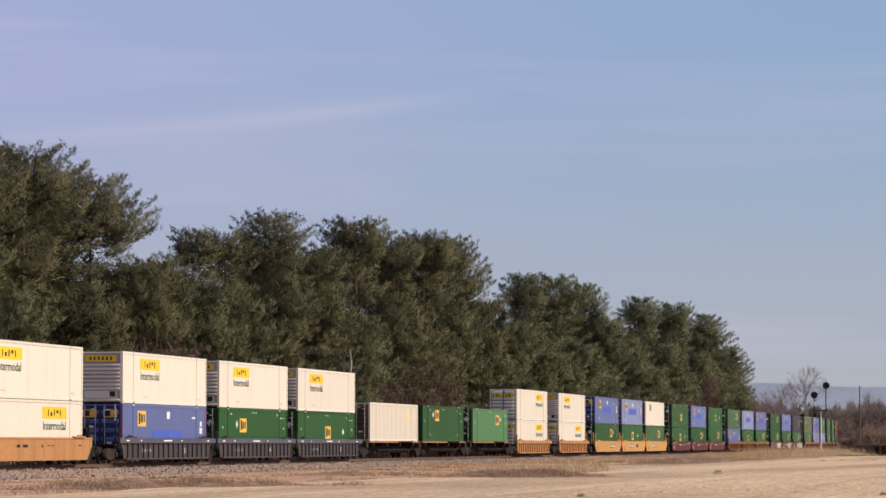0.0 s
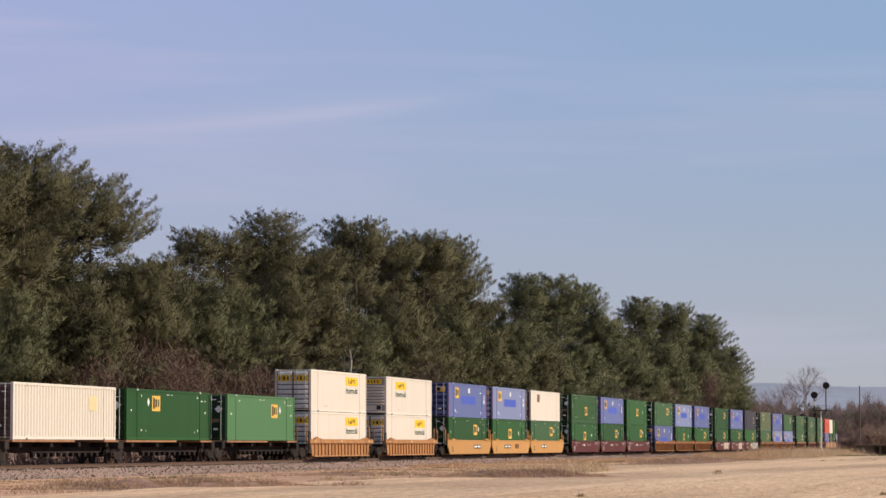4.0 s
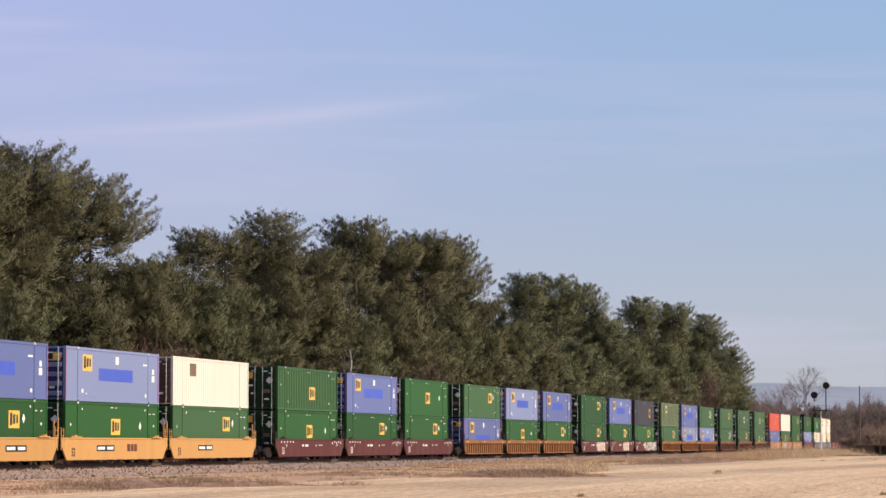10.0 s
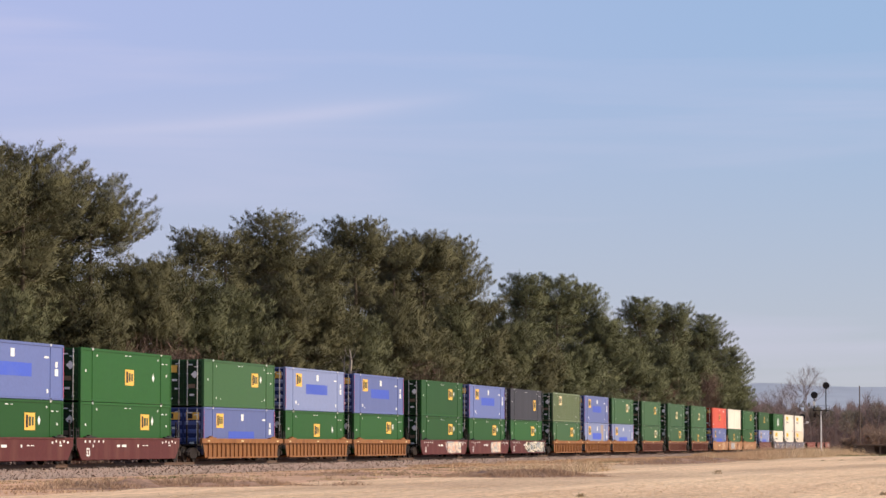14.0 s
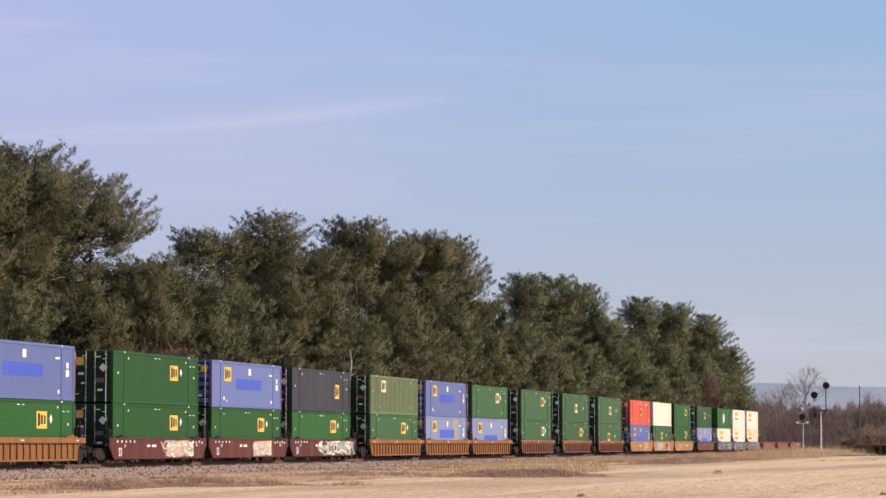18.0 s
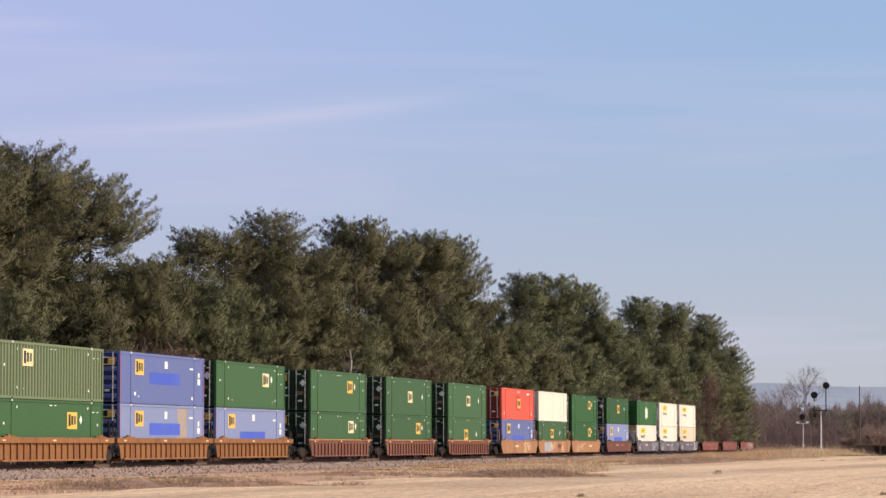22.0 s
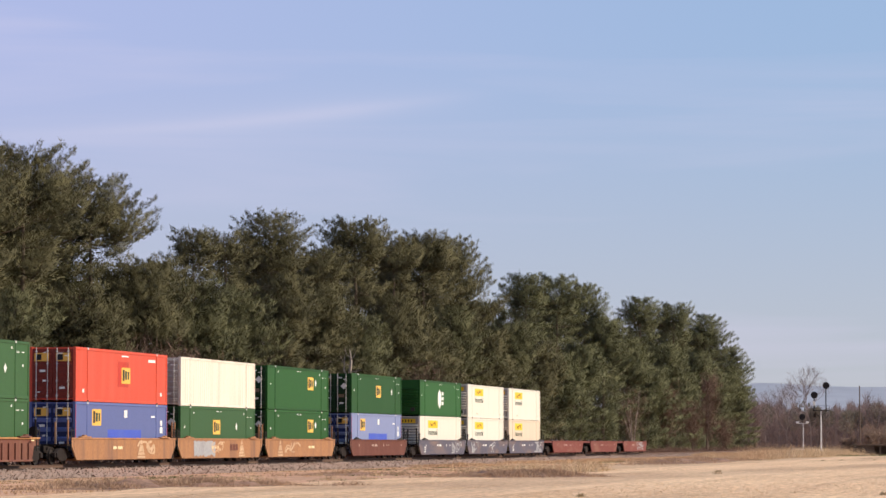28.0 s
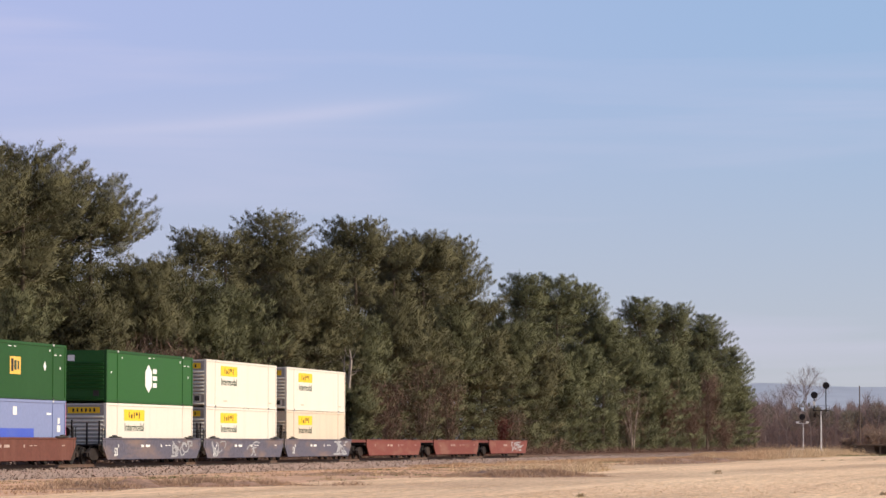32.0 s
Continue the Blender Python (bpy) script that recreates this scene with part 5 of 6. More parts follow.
def bare_tree(name, s, off, height, radius, seed, mat=None, label="leafless brown tree of fine twigs", leaves=False, n=2600, place=None, thick=0.022, stem_mat=None):
    """Forking bare stems, then a haze of fine twigs."""
    g = np.random.default_rng(seed)
    root = thing(name, Matrix.Translation(place if place is not None else beside(s, off)), label, "tree", "bare trees and shrubs")
    stems = []
    for k in range(7):
        a = g.uniform(0, math.tau)
        lean = g.uniform(0.15, 0.9) * radius
        pts = [np.array([0.15 * math.cos(a), 0.15 * math.sin(a), 0.0])]
        for u in (0.25, 0.5, 0.75, 1.0):
            pts.append(np.array([math.cos(a) * lean * u ** 1.3, math.sin(a) * lean * u ** 1.3, height * u * g.uniform(0.85, 1.0)]) + g.normal(0, 0.10 * u, 3))
        stems.append(pts)

    def build_stems(bm):
        for pts in stems:
            tube(bm, [tuple(q) for q in pts], [height * 0.008 * k for k in (1.2, 0.9, 0.6, 0.35, 0.12)], 5)

    one_off("stem", build_stems, stem_mat or M_BARK, root)
    st = np.array(stems)
    i = g.integers(0, len(stems), n)
    u = g.uniform(0.15, 1.0, n) ** 0.7 * 4
    k = np.minimum(u.astype(int), 3)
    f = (u - k)[:, None]
    p = st[i, k] * (1 - f) + st[i, k + 1] * f
    p = p + g.normal(0, 1, (n, 3)) * np.array([radius * 0.28, radius * 0.28, height * 0.05])
    p[:, 2] = np.maximum(p[:, 2], 0.1)
    aim = unit(g.normal(0, 0.75, (n, 3)) + np.array([0, 0, 0.9]))
    tagged(triangles("crown", blades(p, aim, height * (0.035 if leaves else 0.10), thick * (2.5 if leaves else 1), g), mat or M_TWIGS, root), kind="stuff")
    return root


# s along the line, metres beside it, height, half width, depth of the rounded top in half widths
TALL_PINES = [
    (88.9, -16, 20.9, 5.01, 1.3), (97.6, -15, 21.2, 5.4, 0.95), (108.8, -14, 20.4, 4.5, 1.2), (125.5, -15, 15.7, 2.97, 1.3), (136.7, -15, 18.7, 2.45, 1.3), (150.5, -16, 19.7, 2.82, 1.2),
    (160.6, -15, 21.7, 4.15, 1.3), (181.2, -16, 20.1, 3.16, 1.3), (190.3, -15, 23.5, 4.08, 1.2), (215.4, -17, 23.6, 3.54, 1.3), (219.4, -15, 23.9, 4.18, 1.2), (231.4, -15, 24.4, 5.57, 1.9),
    (260.3, -15, 15.8, 2.68, 1.3), (279.5, -15, 22.6, 3.9, 1.0), (301.5, -15, 23.7, 4.6, 1.2), (329.6, -16, 24.0, 3.99, 1.8), (347.4, -15, 19.9, 2.49, 1.3), (377.5, -15, 24.5, 4.07, 1.3),
    (420.7, -16, 25.7, 4.44, 1.3), (454.9, -15, 24.9, 4.31, 1.3), (479.1, -13, 20.3, 4.07, 1.9), (114.8, -23, 20.3, 5.72, 1.2), (144.9, -23, 15.8, 4.63, 1.2), (182.4, -23, 19.7, 4.79, 1.2),
    (199.0, -23, 20.6, 4.50, 1.2), (233.0, -23, 22.4, 5.62, 1.2), (282.5, -23, 19.3, 5.72, 1.2), (329.2, -22, 21.7, 5.60, 1.2), (442.4, -22, 23.1, 6.04, 1.2), (490.1, -21, 22.5, 5.47, 1.2), (86.0, -23, 17.5, 5.0, 1.2), (97.0, -24, 18.0, 5.0, 1.2), (107.0, -22, 16.5, 4.6, 1.2),
]
SHORT_PINES = [
    (87.5, -19.5, 16.0, 4.6, 0), (95.5, -19.5, 18.5, 4.8, 0), (104.5, -19.5, 18.0, 4.6, 0), (113.0, -19.0, 15.8, 4.4, 2),
    (95.5, -10, 12.0, 3.8, 0), (108.4, -10, 14.2, 3.6, 0), (119.0, -10, 13.6, 3.6, 2), (131.3, -10, 13.6, 3.6, 2), (145.0, -10, 15.0, 3.6, 0), (156.4, -10, 15.0, 3.7, 1),
    (171.0, -10, 13.0, 3.7, 2), (185.1, -10, 15.5, 4.0, 0), (198.0, -10, 13.0, 3.6, 0), (210.7, -10, 15.6, 3.9, 2), (226.0, -10, 14.0, 3.8, 0), (243.4, -10, 15.6, 3.7, 2),
    (258.0, -10, 13.5, 3.8, 0), (272.0, -10, 12.5, 3.9, 2), (290.0, -10, 14.0, 4.0, 0), (308.0, -10, 18.2, 3.8, 0), (330.2, -10, 16.3, 3.9, 0), (350.0, -10, 13.0, 4.0, 2),
    (368.7, -10, 17.0, 4.0, 0), (386.0, -10, 13.0, 4.0, 1), (403.4, -10, 16.6, 3.8, 0), (424.0, -10, 14.0, 4.0, 2), (444.1, -10, 15.0, 3.8, 1), (468.9, -10, 12.5, 3.2, 0),
    (81.0, -10, 11.0, 3.8, 2), (150.4, -5.6, 6.9, 2.0, 2), (154.6, -5.8, 6.2, 2.0, 0),
]
for k, (s, off, high, wide, dome) in enumerate(TALL_PINES):
    pine("pine", s, off, high, wide, 100 + k, dome, (1.0 if s < 170 else 1.2 if s < 260 else 1.5) * (2.1 if off < -20 else 1), 0 if s < 260 else 1, 0.12 if s < 130 else 0.06)
for k, (s, off, high, wide, needle) in enumerate(SHORT_PINES):
    pine("pine", s, off, high, wide, 200 + k, 1.7, 1.9 if off < -18 else 1.3 if s < 170 else 1.65 if s < 260 else 2.0, (2 if needle == 2 else 0) if s < 260 else 1, 0.04 if s > 170 else 0.25, label="young bushy green pine at the wood's edge")
# s, off, height, half width
for k, (s, off, high, wide) in enumerate([(98.5, -6.6, 8.6, 2.8), (105.5, -6.4, 8.2, 2.6), (101.5, -6.2, 6.6, 2.4), (110.5, -6.5, 7.4, 2.4), (116.5, -6.3, 6.4, 2.2), (88.0, -6.6, 6.8, 2.2), (124.5, -6.6, 7.4, 2.2), (168.0, -6.6, 7.0, 2.2), (184.8, -7.4, 9.2, 2.2), (197.3, -7.4, 8.6, 2.0), (230.0, -6.6, 5.5, 2.6), (313.7, -6.8, 9.6, 2.8),
                                          (352.8, -7.5, 10.5, 2.4), (375.3, -6.6, 8.4, 2.6), (394.7, -6.9, 13.0, 2.6), (415.0, -6.5, 6.0, 2.6)]):
    bare_tree("bare_tree", s, off, high, wide, 300 + k, n=1800 if s < 175 or s > 340 else 950, stem_mat=M_DEAD if k % 5 == 1 else None, thick=0.022 if s < 340 else 0.032)
bare_tree("shrub", 217.0, -6.0, 4.4, 0.9, 350, M_RED_LEAVES, "small shrub with dry dark red leaves", True, 1500)


def build_snag(bm):
    tube(bm, [(0, 0, 0), (0.12, 0, 3), (-0.02, 0, 5.5), (0.14, 0, 7.2), (0.06, 0, 8.1)], [0.19, 0.17, 0.14, 0.10, 0.03], 6)
    tube(bm, [(0.05, 0, 5.6), (-0.35, 0.1, 6.6), (-0.30, 0.1, 7.6)], [0.09, 0.06, 0.02], 5)
    for z, dx, dy, dz in ((6.2, 0.7, 0.2, 0.6), (6.9, -0.6, -0.2, 0.7), (7.3, 0.5, -0.3, 0.6), (5.8, -0.9, 0.3, 0.2), (6.5, 0.9, -0.4, 0.1), (7.5, -0.3, 0.1, 0.7)):
        tube(bm, [(0.06, 0, z), (dx * 0.6, dy * 0.6, z + dz * 0.3), (dx, dy, z + dz)], [0.05, 0.03, 0.010], 5)


snag = thing("dead_tree", Matrix.Translation(beside(151.6, -6.2)) @ Matrix.Diagonal((1.2, 1.2, 1.18, 1.0)), "broken bleached dead trunk among the pines", "tree")
one_off("trunk", build_snag, M_DEAD, snag)

# far woods: a belt of bare trees beyond the field, with a few dull pines among them
def far_woods():
    g = np.random.default_rng(41)
    n = 110000
    ang = np.radians(g.uniform(2.0, 14.0, n))
    d = 960 + g.uniform(0, 130, n)
    crown = 12.6 + 1.3 * np.sin(ang * 190) + 1.5 * np.abs(np.sin(ang * 517 + 1)) + 0.9 * np.sin(ang * 1370) + g.normal(0, 0.5, n)
    z = crown * np.clip(g.uniform(-0.05, 1.0, n), 0, 1)
    p = np.stack([d * np.sin(ang), d * np.cos(ang), z], axis=1)
    aim = unit(g.normal(0, 0.35, (n, 3)) + np.array([0, 0, 1.0]))
    return np.concatenate([blades(p, aim, 1.9, 0.045, g), blades(p[:44000] * np.array([1.06, 1.06, 0.86]), aim[:44000], 3.0, 0.5, g)])


def far_trunks():
    g = np.random.default_rng(43)
    n = 200
    ang = np.radians(g.uniform(2.0, 14.0, n))
    d = 952 + g.uniform(0, 60, n)
    p = np.stack([d * np.sin(ang), d * np.cos(ang), np.zeros(n)], axis=1)
    aim = unit(g.normal(0, 0.05, (n, 3)) + np.array([0, 0, 1.0]))
    return blades(p, aim, 10.5, 0.13, g)


def far_pines():
    g = np.random.default_rng(44)
    k, per = 46, 420
    ang = np.radians(g.uniform(2.4, 9.2, k))
    d = 955 + g.uniform(0, 40, k)
    high, wide = g.uniform(11.5, 15.8, k), g.uniform(1.6, 3.2, k)
    i = np.repeat(np.arange(k), per)
    v = unit(g.normal(0, 1, (k * per, 3))) * g.uniform(0.2, 1, (k * per, 1)) ** 0.4
    c = np.stack([d * np.sin(ang), d * np.cos(ang), high - wide * 1.3], axis=1)
    p = c[i] + v * (wide[i, None] * np.array([1, 1, 1.3]))
    return blades(p, unit(v + np.array([0, 0, 0.6])), 0.9, 0.16, g)


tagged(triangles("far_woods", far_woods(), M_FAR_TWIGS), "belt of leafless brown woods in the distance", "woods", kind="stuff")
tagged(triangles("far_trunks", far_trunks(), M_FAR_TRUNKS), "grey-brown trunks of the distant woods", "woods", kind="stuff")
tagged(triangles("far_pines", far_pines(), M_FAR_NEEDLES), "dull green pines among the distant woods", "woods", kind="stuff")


# ---- railway signals ----
def disc(bm, y0, y1, r, n=18):
    tube(bm, [(0, y0, 0), (0, y1, 0)], [r, r], n)


def signal_head(parent, x, z):
    head = part("signal_head", shared("signal_head", lambda bm: disc(bm, -0.05, 0.05, 0.64), M_BLACK), parent, "round black target", pose(x, -0.25, z))
    for k in range(3):
        a = k * math.tau / 3 + 0.5
        part("lamp_hood", shared("lamp_hood", lambda bm: tube(bm, [(0, -0.35, 0), (0, 0.0, 0)], [0.13, 0.13], 10), M_BLACK), head, "", pose(0.33 * math.cos(a), -0.05, 0.33 * math.sin(a)))


def bracket_signal():
    m = line_pose(480, 0, 4.0)
    at = m.translation
    top = thing("railway_signal", Matrix.Translation(at), "white mast bracket signal with two round black heads", "railway signal")
    one_off("mast", lambda bm: tube(bm, [(0, 0, 0), (0, 0, 7.9)], [0.15, 0.13], 10), M_SILVER, top, "white steel mast")
    one_off("bracket", lambda bm: (box(bm, -1.5, 1.5, -0.45, 0.45, 7.9, 8.05, 0.02), tube(bm, [(-1.5, -0.45, 8.9), (1.5, -0.45, 8.9)], [0.03, 0.03], 6), tube(bm, [(-1.5, -0.45, 8.0), (-1.5, -0.45, 8.9)], [0.03, 0.03], 6), tube(bm, [(1.5, -0.45, 8.0), (1.5, -0.45, 8.9)], [0.03, 0.03], 6)), M_BLACK, top, "black bracket platform")
    for x, z in ((-1.28, 10.9), (0.96, 12.7)):
        one_off("doll_post", lambda bm: tube(bm, [(x, 0, 8.0), (x, 0, z)], [0.10, 0.09], 8), M_BLACK, top)
        signal_head(top, x, z)
    one_off("base", lambda bm: box(bm, -0.5, 0.5, -0.5, 0.5, 0, 0.6, 0.05), M_SILVER, top)
    for x in (-0.22, 0.22):
        one_off("ladder_rail", lambda bm: tube(bm, [(x - 0.55, 0.2, 0.2), (x - 0.55, 0.2, 7.9)], [0.02, 0.02], 5), M_FRAME, top)
    for k in range(24):
        part("rung", shared("rung", lambda bm: tube(bm, [(-0.77, 0.2, 0), (-0.33, 0.2, 0)], [0.015, 0.015], 4), M_FRAME), top, "", pose(0, 0, 0.45 + 0.31 * k))
    one_off("brace", lambda bm: (tube(bm, [(-1.28, 0, 7.9), (-0.1, 0, 6.5)], [0.05, 0.05], 5), tube(bm, [(1.0, 0, 7.9), (0.1, 0, 6.9)], [0.05, 0.05], 5)), M_FRAME, top, "diagonal bracket braces")
    one_off("relay_case", lambda bm: box(bm, -1.42, -0.92, -0.3, 0.2, 6.7, 7.5, 0.06), M_FRAME, top, "dark equipment case below the bracket")
    one_off("doll_case", lambda bm: box(bm, -1.5, -1.06, -0.3, 0.2, 8.8, 9.7, 0.05), M_SILVER, top, "pale case on the post")


def dwarf_signal():
    at = line_pose(535, 0, -3.5).translation
    top = thing("railway_signal", Matrix.Translation(at), "short white mast signal with one black head", "railway signal")
    one_off("mast", lambda bm: tube(bm, [(0, 0, 0), (0, 0, 6.0)], [0.08, 0.07], 8), M_SILVER, top, "white steel mast")
    one_off("arm", lambda bm: box(bm, -1.35, 1.0, -0.1, 0.1, 5.9, 6.02, 0.02), M_SILVER, top, "pale cross arm")
    for x in (-1.15, 0.85):
        one_off("lamp_case", lambda bm: box(bm, x - 0.3, x + 0.3, -0.25, 0.25, 6.02, 6.35, 0.05), M_SILVER, top)
    one_off("doll_post", lambda bm: tube(bm, [(-0.2, 0, 6.0), (-0.2, 0, 7.3)], [0.07, 0.06], 6), M_BLACK, top)
    one_off("base", lambda bm: box(bm, -0.35, 0.35, -0.35, 0.35, 0, 0.7, 0.05), M_SILVER, top)
    signal_head(top, -0.2, 7.3)


bracket_signal()
dwarf_signal()


def utility_pole(x, y, high):
    top = thing("utility_pole", pose(x, y, 0), "weathered wooden utility pole", "utility pole")
    one_off("pole", lambda bm: tube(bm, [(0, 0, 0), (0, 0, high)], [0.17, 0.11], 8), M_POLE, top)


utility_pole(88.3, 640.0, 14.0)

M_BRUSH = leafy("pale_dry_brush", (0.27, 0.19, 0.145), (0.40, 0.30, 0.235), 0.85, 0.35, 0.12)
# low dark shed with brush round it, beyond the field
shed = thing("shed", pose(61.6, 454.0, 0, 0, 0, 4), "low dark weathered board shed with an open bay", "shed")
for k in range(9):
    part("board", shared("shed_board", lambda bm: box(bm, -0.17, 0.17, -0.03, 0.03, 0, 1.45, 0.006), M_BOARD), shed, "", pose(0.17 + 0.36 * k, 0, 0))
one_off("wall", lambda bm: box(bm, 0.0, 3.2, 0.05, 2.4, 0, 1.43), M_BOARD, shed)
one_off("back_wall", lambda bm: box(bm, 3.22, 8.0, 2.2, 2.4, 0, 1.43), M_BOARD, shed)
for k in range(4):
    part("post", shared("shed_post", lambda bm: box(bm, -0.14, 0.14, -0.1, 0.1, 0, 1.43, 0.01), M_BOARD), shed, "", pose(4.15 + 1.2 * k, 0.05, 0))
one_off("roof", lambda bm: box(bm, -0.1, 8.2, -0.3, 2.6, 1.45, 1.62, 0.03), M_BOARD, shed)
for k, (x, y, high, wide) in enumerate([(62.2, 458.5, 2.9, 1.2), (64.8, 458.0, 3.9, 1.7), (67.5, 458.8, 3.4, 1.8), (61.4, 460.0, 2.6, 1.0), (66.2, 462.0, 4.4, 2.0), (70.0, 459.0, 3.1, 1.8)]):
    bare_tree("shrub", 0, 0, high, wide, 400 + k, M_BRUSH, "grey-brown leafless brush beside the shed", n=1500, place=Vector((x, y + 2.0, 0)), thick=0.04)


def forked_tree(x, y, high, seed, spread, label):
    """A bare tree that forks again and again, from the trunk to fine twigs."""
    rnd = random.Random(seed)
    root = thing("bare_tree", pose(x, y, 0), label, "tree", "bare trees and shrubs")

    def build(bm):
        def grow(p, d, length, r, level):
            mid = p + d * length * 0.5 + Vector((rnd.uniform(-1, 1), rnd.uniform(-1, 1), 0)) * length * 0.05
            q = p + d * length
            tube(bm, [p, mid, q], [r, r * 0.85, r * 0.7], 4 if level < 2 else 3)
            if level == 7:
                return
            for k in range(rnd.choice((2, 3, 3)) if level < 6 else 2):
                e = (d + Vector((rnd.gauss(0, spread), rnd.gauss(0, spread), rnd.uniform(0.0, 0.30)))).normalized()
                grow(q, e, length * rnd.uniform(0.64, 0.86), r * 0.70, level + 1)
        grow(Vector((0, 0, 0)), Vector((0, 0, 1)), high * 0.22, high * 0.0062, 0)

    tagged(one_off("branchwork", build, M_FAR_LIMBS, root), kind="stuff")


# Limb colour is paled for distance: haze put into the bark tone.
M_FAR_LIMBS = leafy("hazy_far_bark", (0.32, 0.26, 0.24), (0.40, 0.33, 0.30), 0.9, 0.3)
forked_tree(114.5, 940.0, 31.0, 12, 0.46, "tall bare grey tree above the far woods")
forked_tree(107.5, 945.0, 25.0, 19, 0.44, "bare grey tree above the far woods")
forked_tree(136.0, 950.0, 22.0, 23, 0.36, "slim bare grey tree above the far woods")
bare_tree("bare_tree", 0, 0, 15.0, 4.0, 421, M_FAR_TWIGS, "bare tree above the far woods", n=2600, place=Vector((96.0, 930.0, 0)), thick=0.035)

# ---- grass and stubble ----
def edge_array(s):
    return np.array([field_edge(v) for v in s])


def place_along(s, off):
    """Places beside the straight stretch of the line."""
    x = LINE_X + s * math.sin(HEADING) + off * math.cos(HEADING)
    y = LINE_Y + s * math.cos(HEADING) - off * math.sin(HEADING)
    return np.stack([x, y, np.zeros(len(s))], axis=1)


def patchy(p, scale, seed):
    return np.array([noise.noise(Vector((q[0] * scale + seed, q[1] * scale, seed))) for q in p])


def verge_grass(n, tall, mat, seed, lo, hi, keep, first=-20):
    g = np.random.default_rng(seed)
    s = g.uniform(first, 470, n)
    e = edge_array(s)
    off = lo + (np.minimum(e + 0.8, hi) - lo) * g.uniform(0, 1, n)
    p = place_along(s, off)
    dens = patchy(p, 0.10, seed)
    ok = dens > keep
    p, dens = p[ok], dens[ok]
    h = tall * (0.45 + 1.1 * np.clip(dens - keep, 0, 0.6))
    per = 5
    h = np.repeat(h, per)[:, None]
    p = np.repeat(p, per, axis=0) + np.concatenate([g.normal(0, 0.14, (len(p) * per, 2)), np.zeros((len(p) * per, 1))], axis=1)
    aim = unit(g.normal(0, 0.33, (len(p), 3)) + np.array([0, 0, 1.0]))
    side = unit(np.cross(aim, g.normal(size=(len(p), 3)))) * 0.03
    tip = p + aim * h * g.uniform(0.5, 1.2, (len(p), 1))
    return triangles("grass", np.stack([p - side, p + side, tip], axis=1), mat)


tagged(verge_grass(13000, 0.11, M_DRY_GRASS, 51, 4.6, 60, -0.02), "tall dry straw-coloured verge grass", "grass", kind="stuff")
tagged(verge_grass(9000, 0.10, M_GREEN_GRASS, 52, 6.0, 60, 0.08), "short dull green verge grass", "grass", kind="stuff")


tagged(verge_grass(9000, 0.26, M_DRY_GRASS, 57, 3.0, 7.5, -0.3, 130), "dry grass at the foot of the ballast", "grass", kind="stuff")
tagged(verge_grass(6000, 0.60, M_DRY_GRASS, 60, 2.9, 6.5, -0.4, 300), "long dry grass beside the far track", "grass", kind="stuff")


def tall_tufts():
    """Dry weeds in separate clumps: a low bank near the middle of the verge, a high one near the curve."""
    g = np.random.default_rng(53)
    s = np.concatenate([g.normal(97, 9, 80), g.uniform(20, 300, 110), g.normal(335, 34, 420)])
    tall = np.concatenate([g.uniform(0.25, 0.95, 80), g.uniform(0.15, 0.45, 110), g.uniform(0.7, 2.0, 420)])
    back = np.concatenate([np.full(80, 7.0), np.full(110, 12.0), np.full(420, 9.0)])
    wide = np.concatenate([g.uniform(0.4, 1.0, 80), g.uniform(0.2, 0.6, 110), g.uniform(0.6, 1.6, 420)])
    off = edge_array(s) + 0.4 - back * g.uniform(0.0, 1, len(s)) ** 1.3
    p = place_along(s, off)
    per = 110
    m = len(p) * per
    near = g.normal(0, 1, (m, 2)) * np.repeat(wide, per)[:, None]
    h = np.repeat(tall, per)[:, None] * np.exp(-0.45 * (near ** 2).sum(axis=1, keepdims=True) / np.repeat(wide, per)[:, None] ** 2)
    p = np.repeat(p, per, axis=0)
    p[:, :2] += near
    aim = unit(g.normal(0, 0.65, (m, 3)) + np.array([0, 0, 1.0]))
    side = 0.020 * unit(np.cross(aim, g.normal(size=(m, 3))))
    return np.stack([p - side, p + side, p + aim * h * g.uniform(0.4, 1.25, (m, 1))], axis=1)


tagged(triangles("weeds", tall_tufts(), leafy("dry_weeds", (0.46, 0.33, 0.20), (0.78, 0.60, 0.40), 0.85, 0.2, 0.45)), "clumps of tall dry weeds along the railway", "grass", kind="stuff")


def earth_bank(x0, y0, x1, y1, wide, high, seed):
    """A low rough bank of soil from one place to the other."""
    a, b = Vector((x0, y0, 0)), Vector((x1, y1, 0))
    along, across = (b - a), Vector((y0 - y1, x1 - x0, 0)).normalized()
    bm = bmesh.new()
    rows = []
    n, k = 60, 10
    for i in range(n + 1):
        u = i / n
        row = []
        for j in range(k + 1):
            v = j / k * 2 - 1
            q = a + along * u + across * (v * wide)
            lump = 0.55 + 0.45 * noise.noise(Vector((q.x * 0.55, q.y * 0.3, seed))) + 0.35 * noise.noise(Vector((q.x * 1.7, q.y * 1.1, seed + 5)))
            row.append(bm.verts.new((q.x, q.y, high * lump * (1 - v * v) * min(1, 3 * u, 3 * (1 - u)) ** 1.5 - 0.03)))
        rows.append(row)
    for r1, r2 in zip(rows, rows[1:]):
        for j in range(k):
            bm.faces.new((r1[j], r2[j], r2[j + 1], r1[j + 1]))
    me = bpy.data.meshes.new("earth_bank")
    bm.to_mesh(me)
    bm.free()
    me.materials.append(M_BANK)
    return new("earth_bank", me)


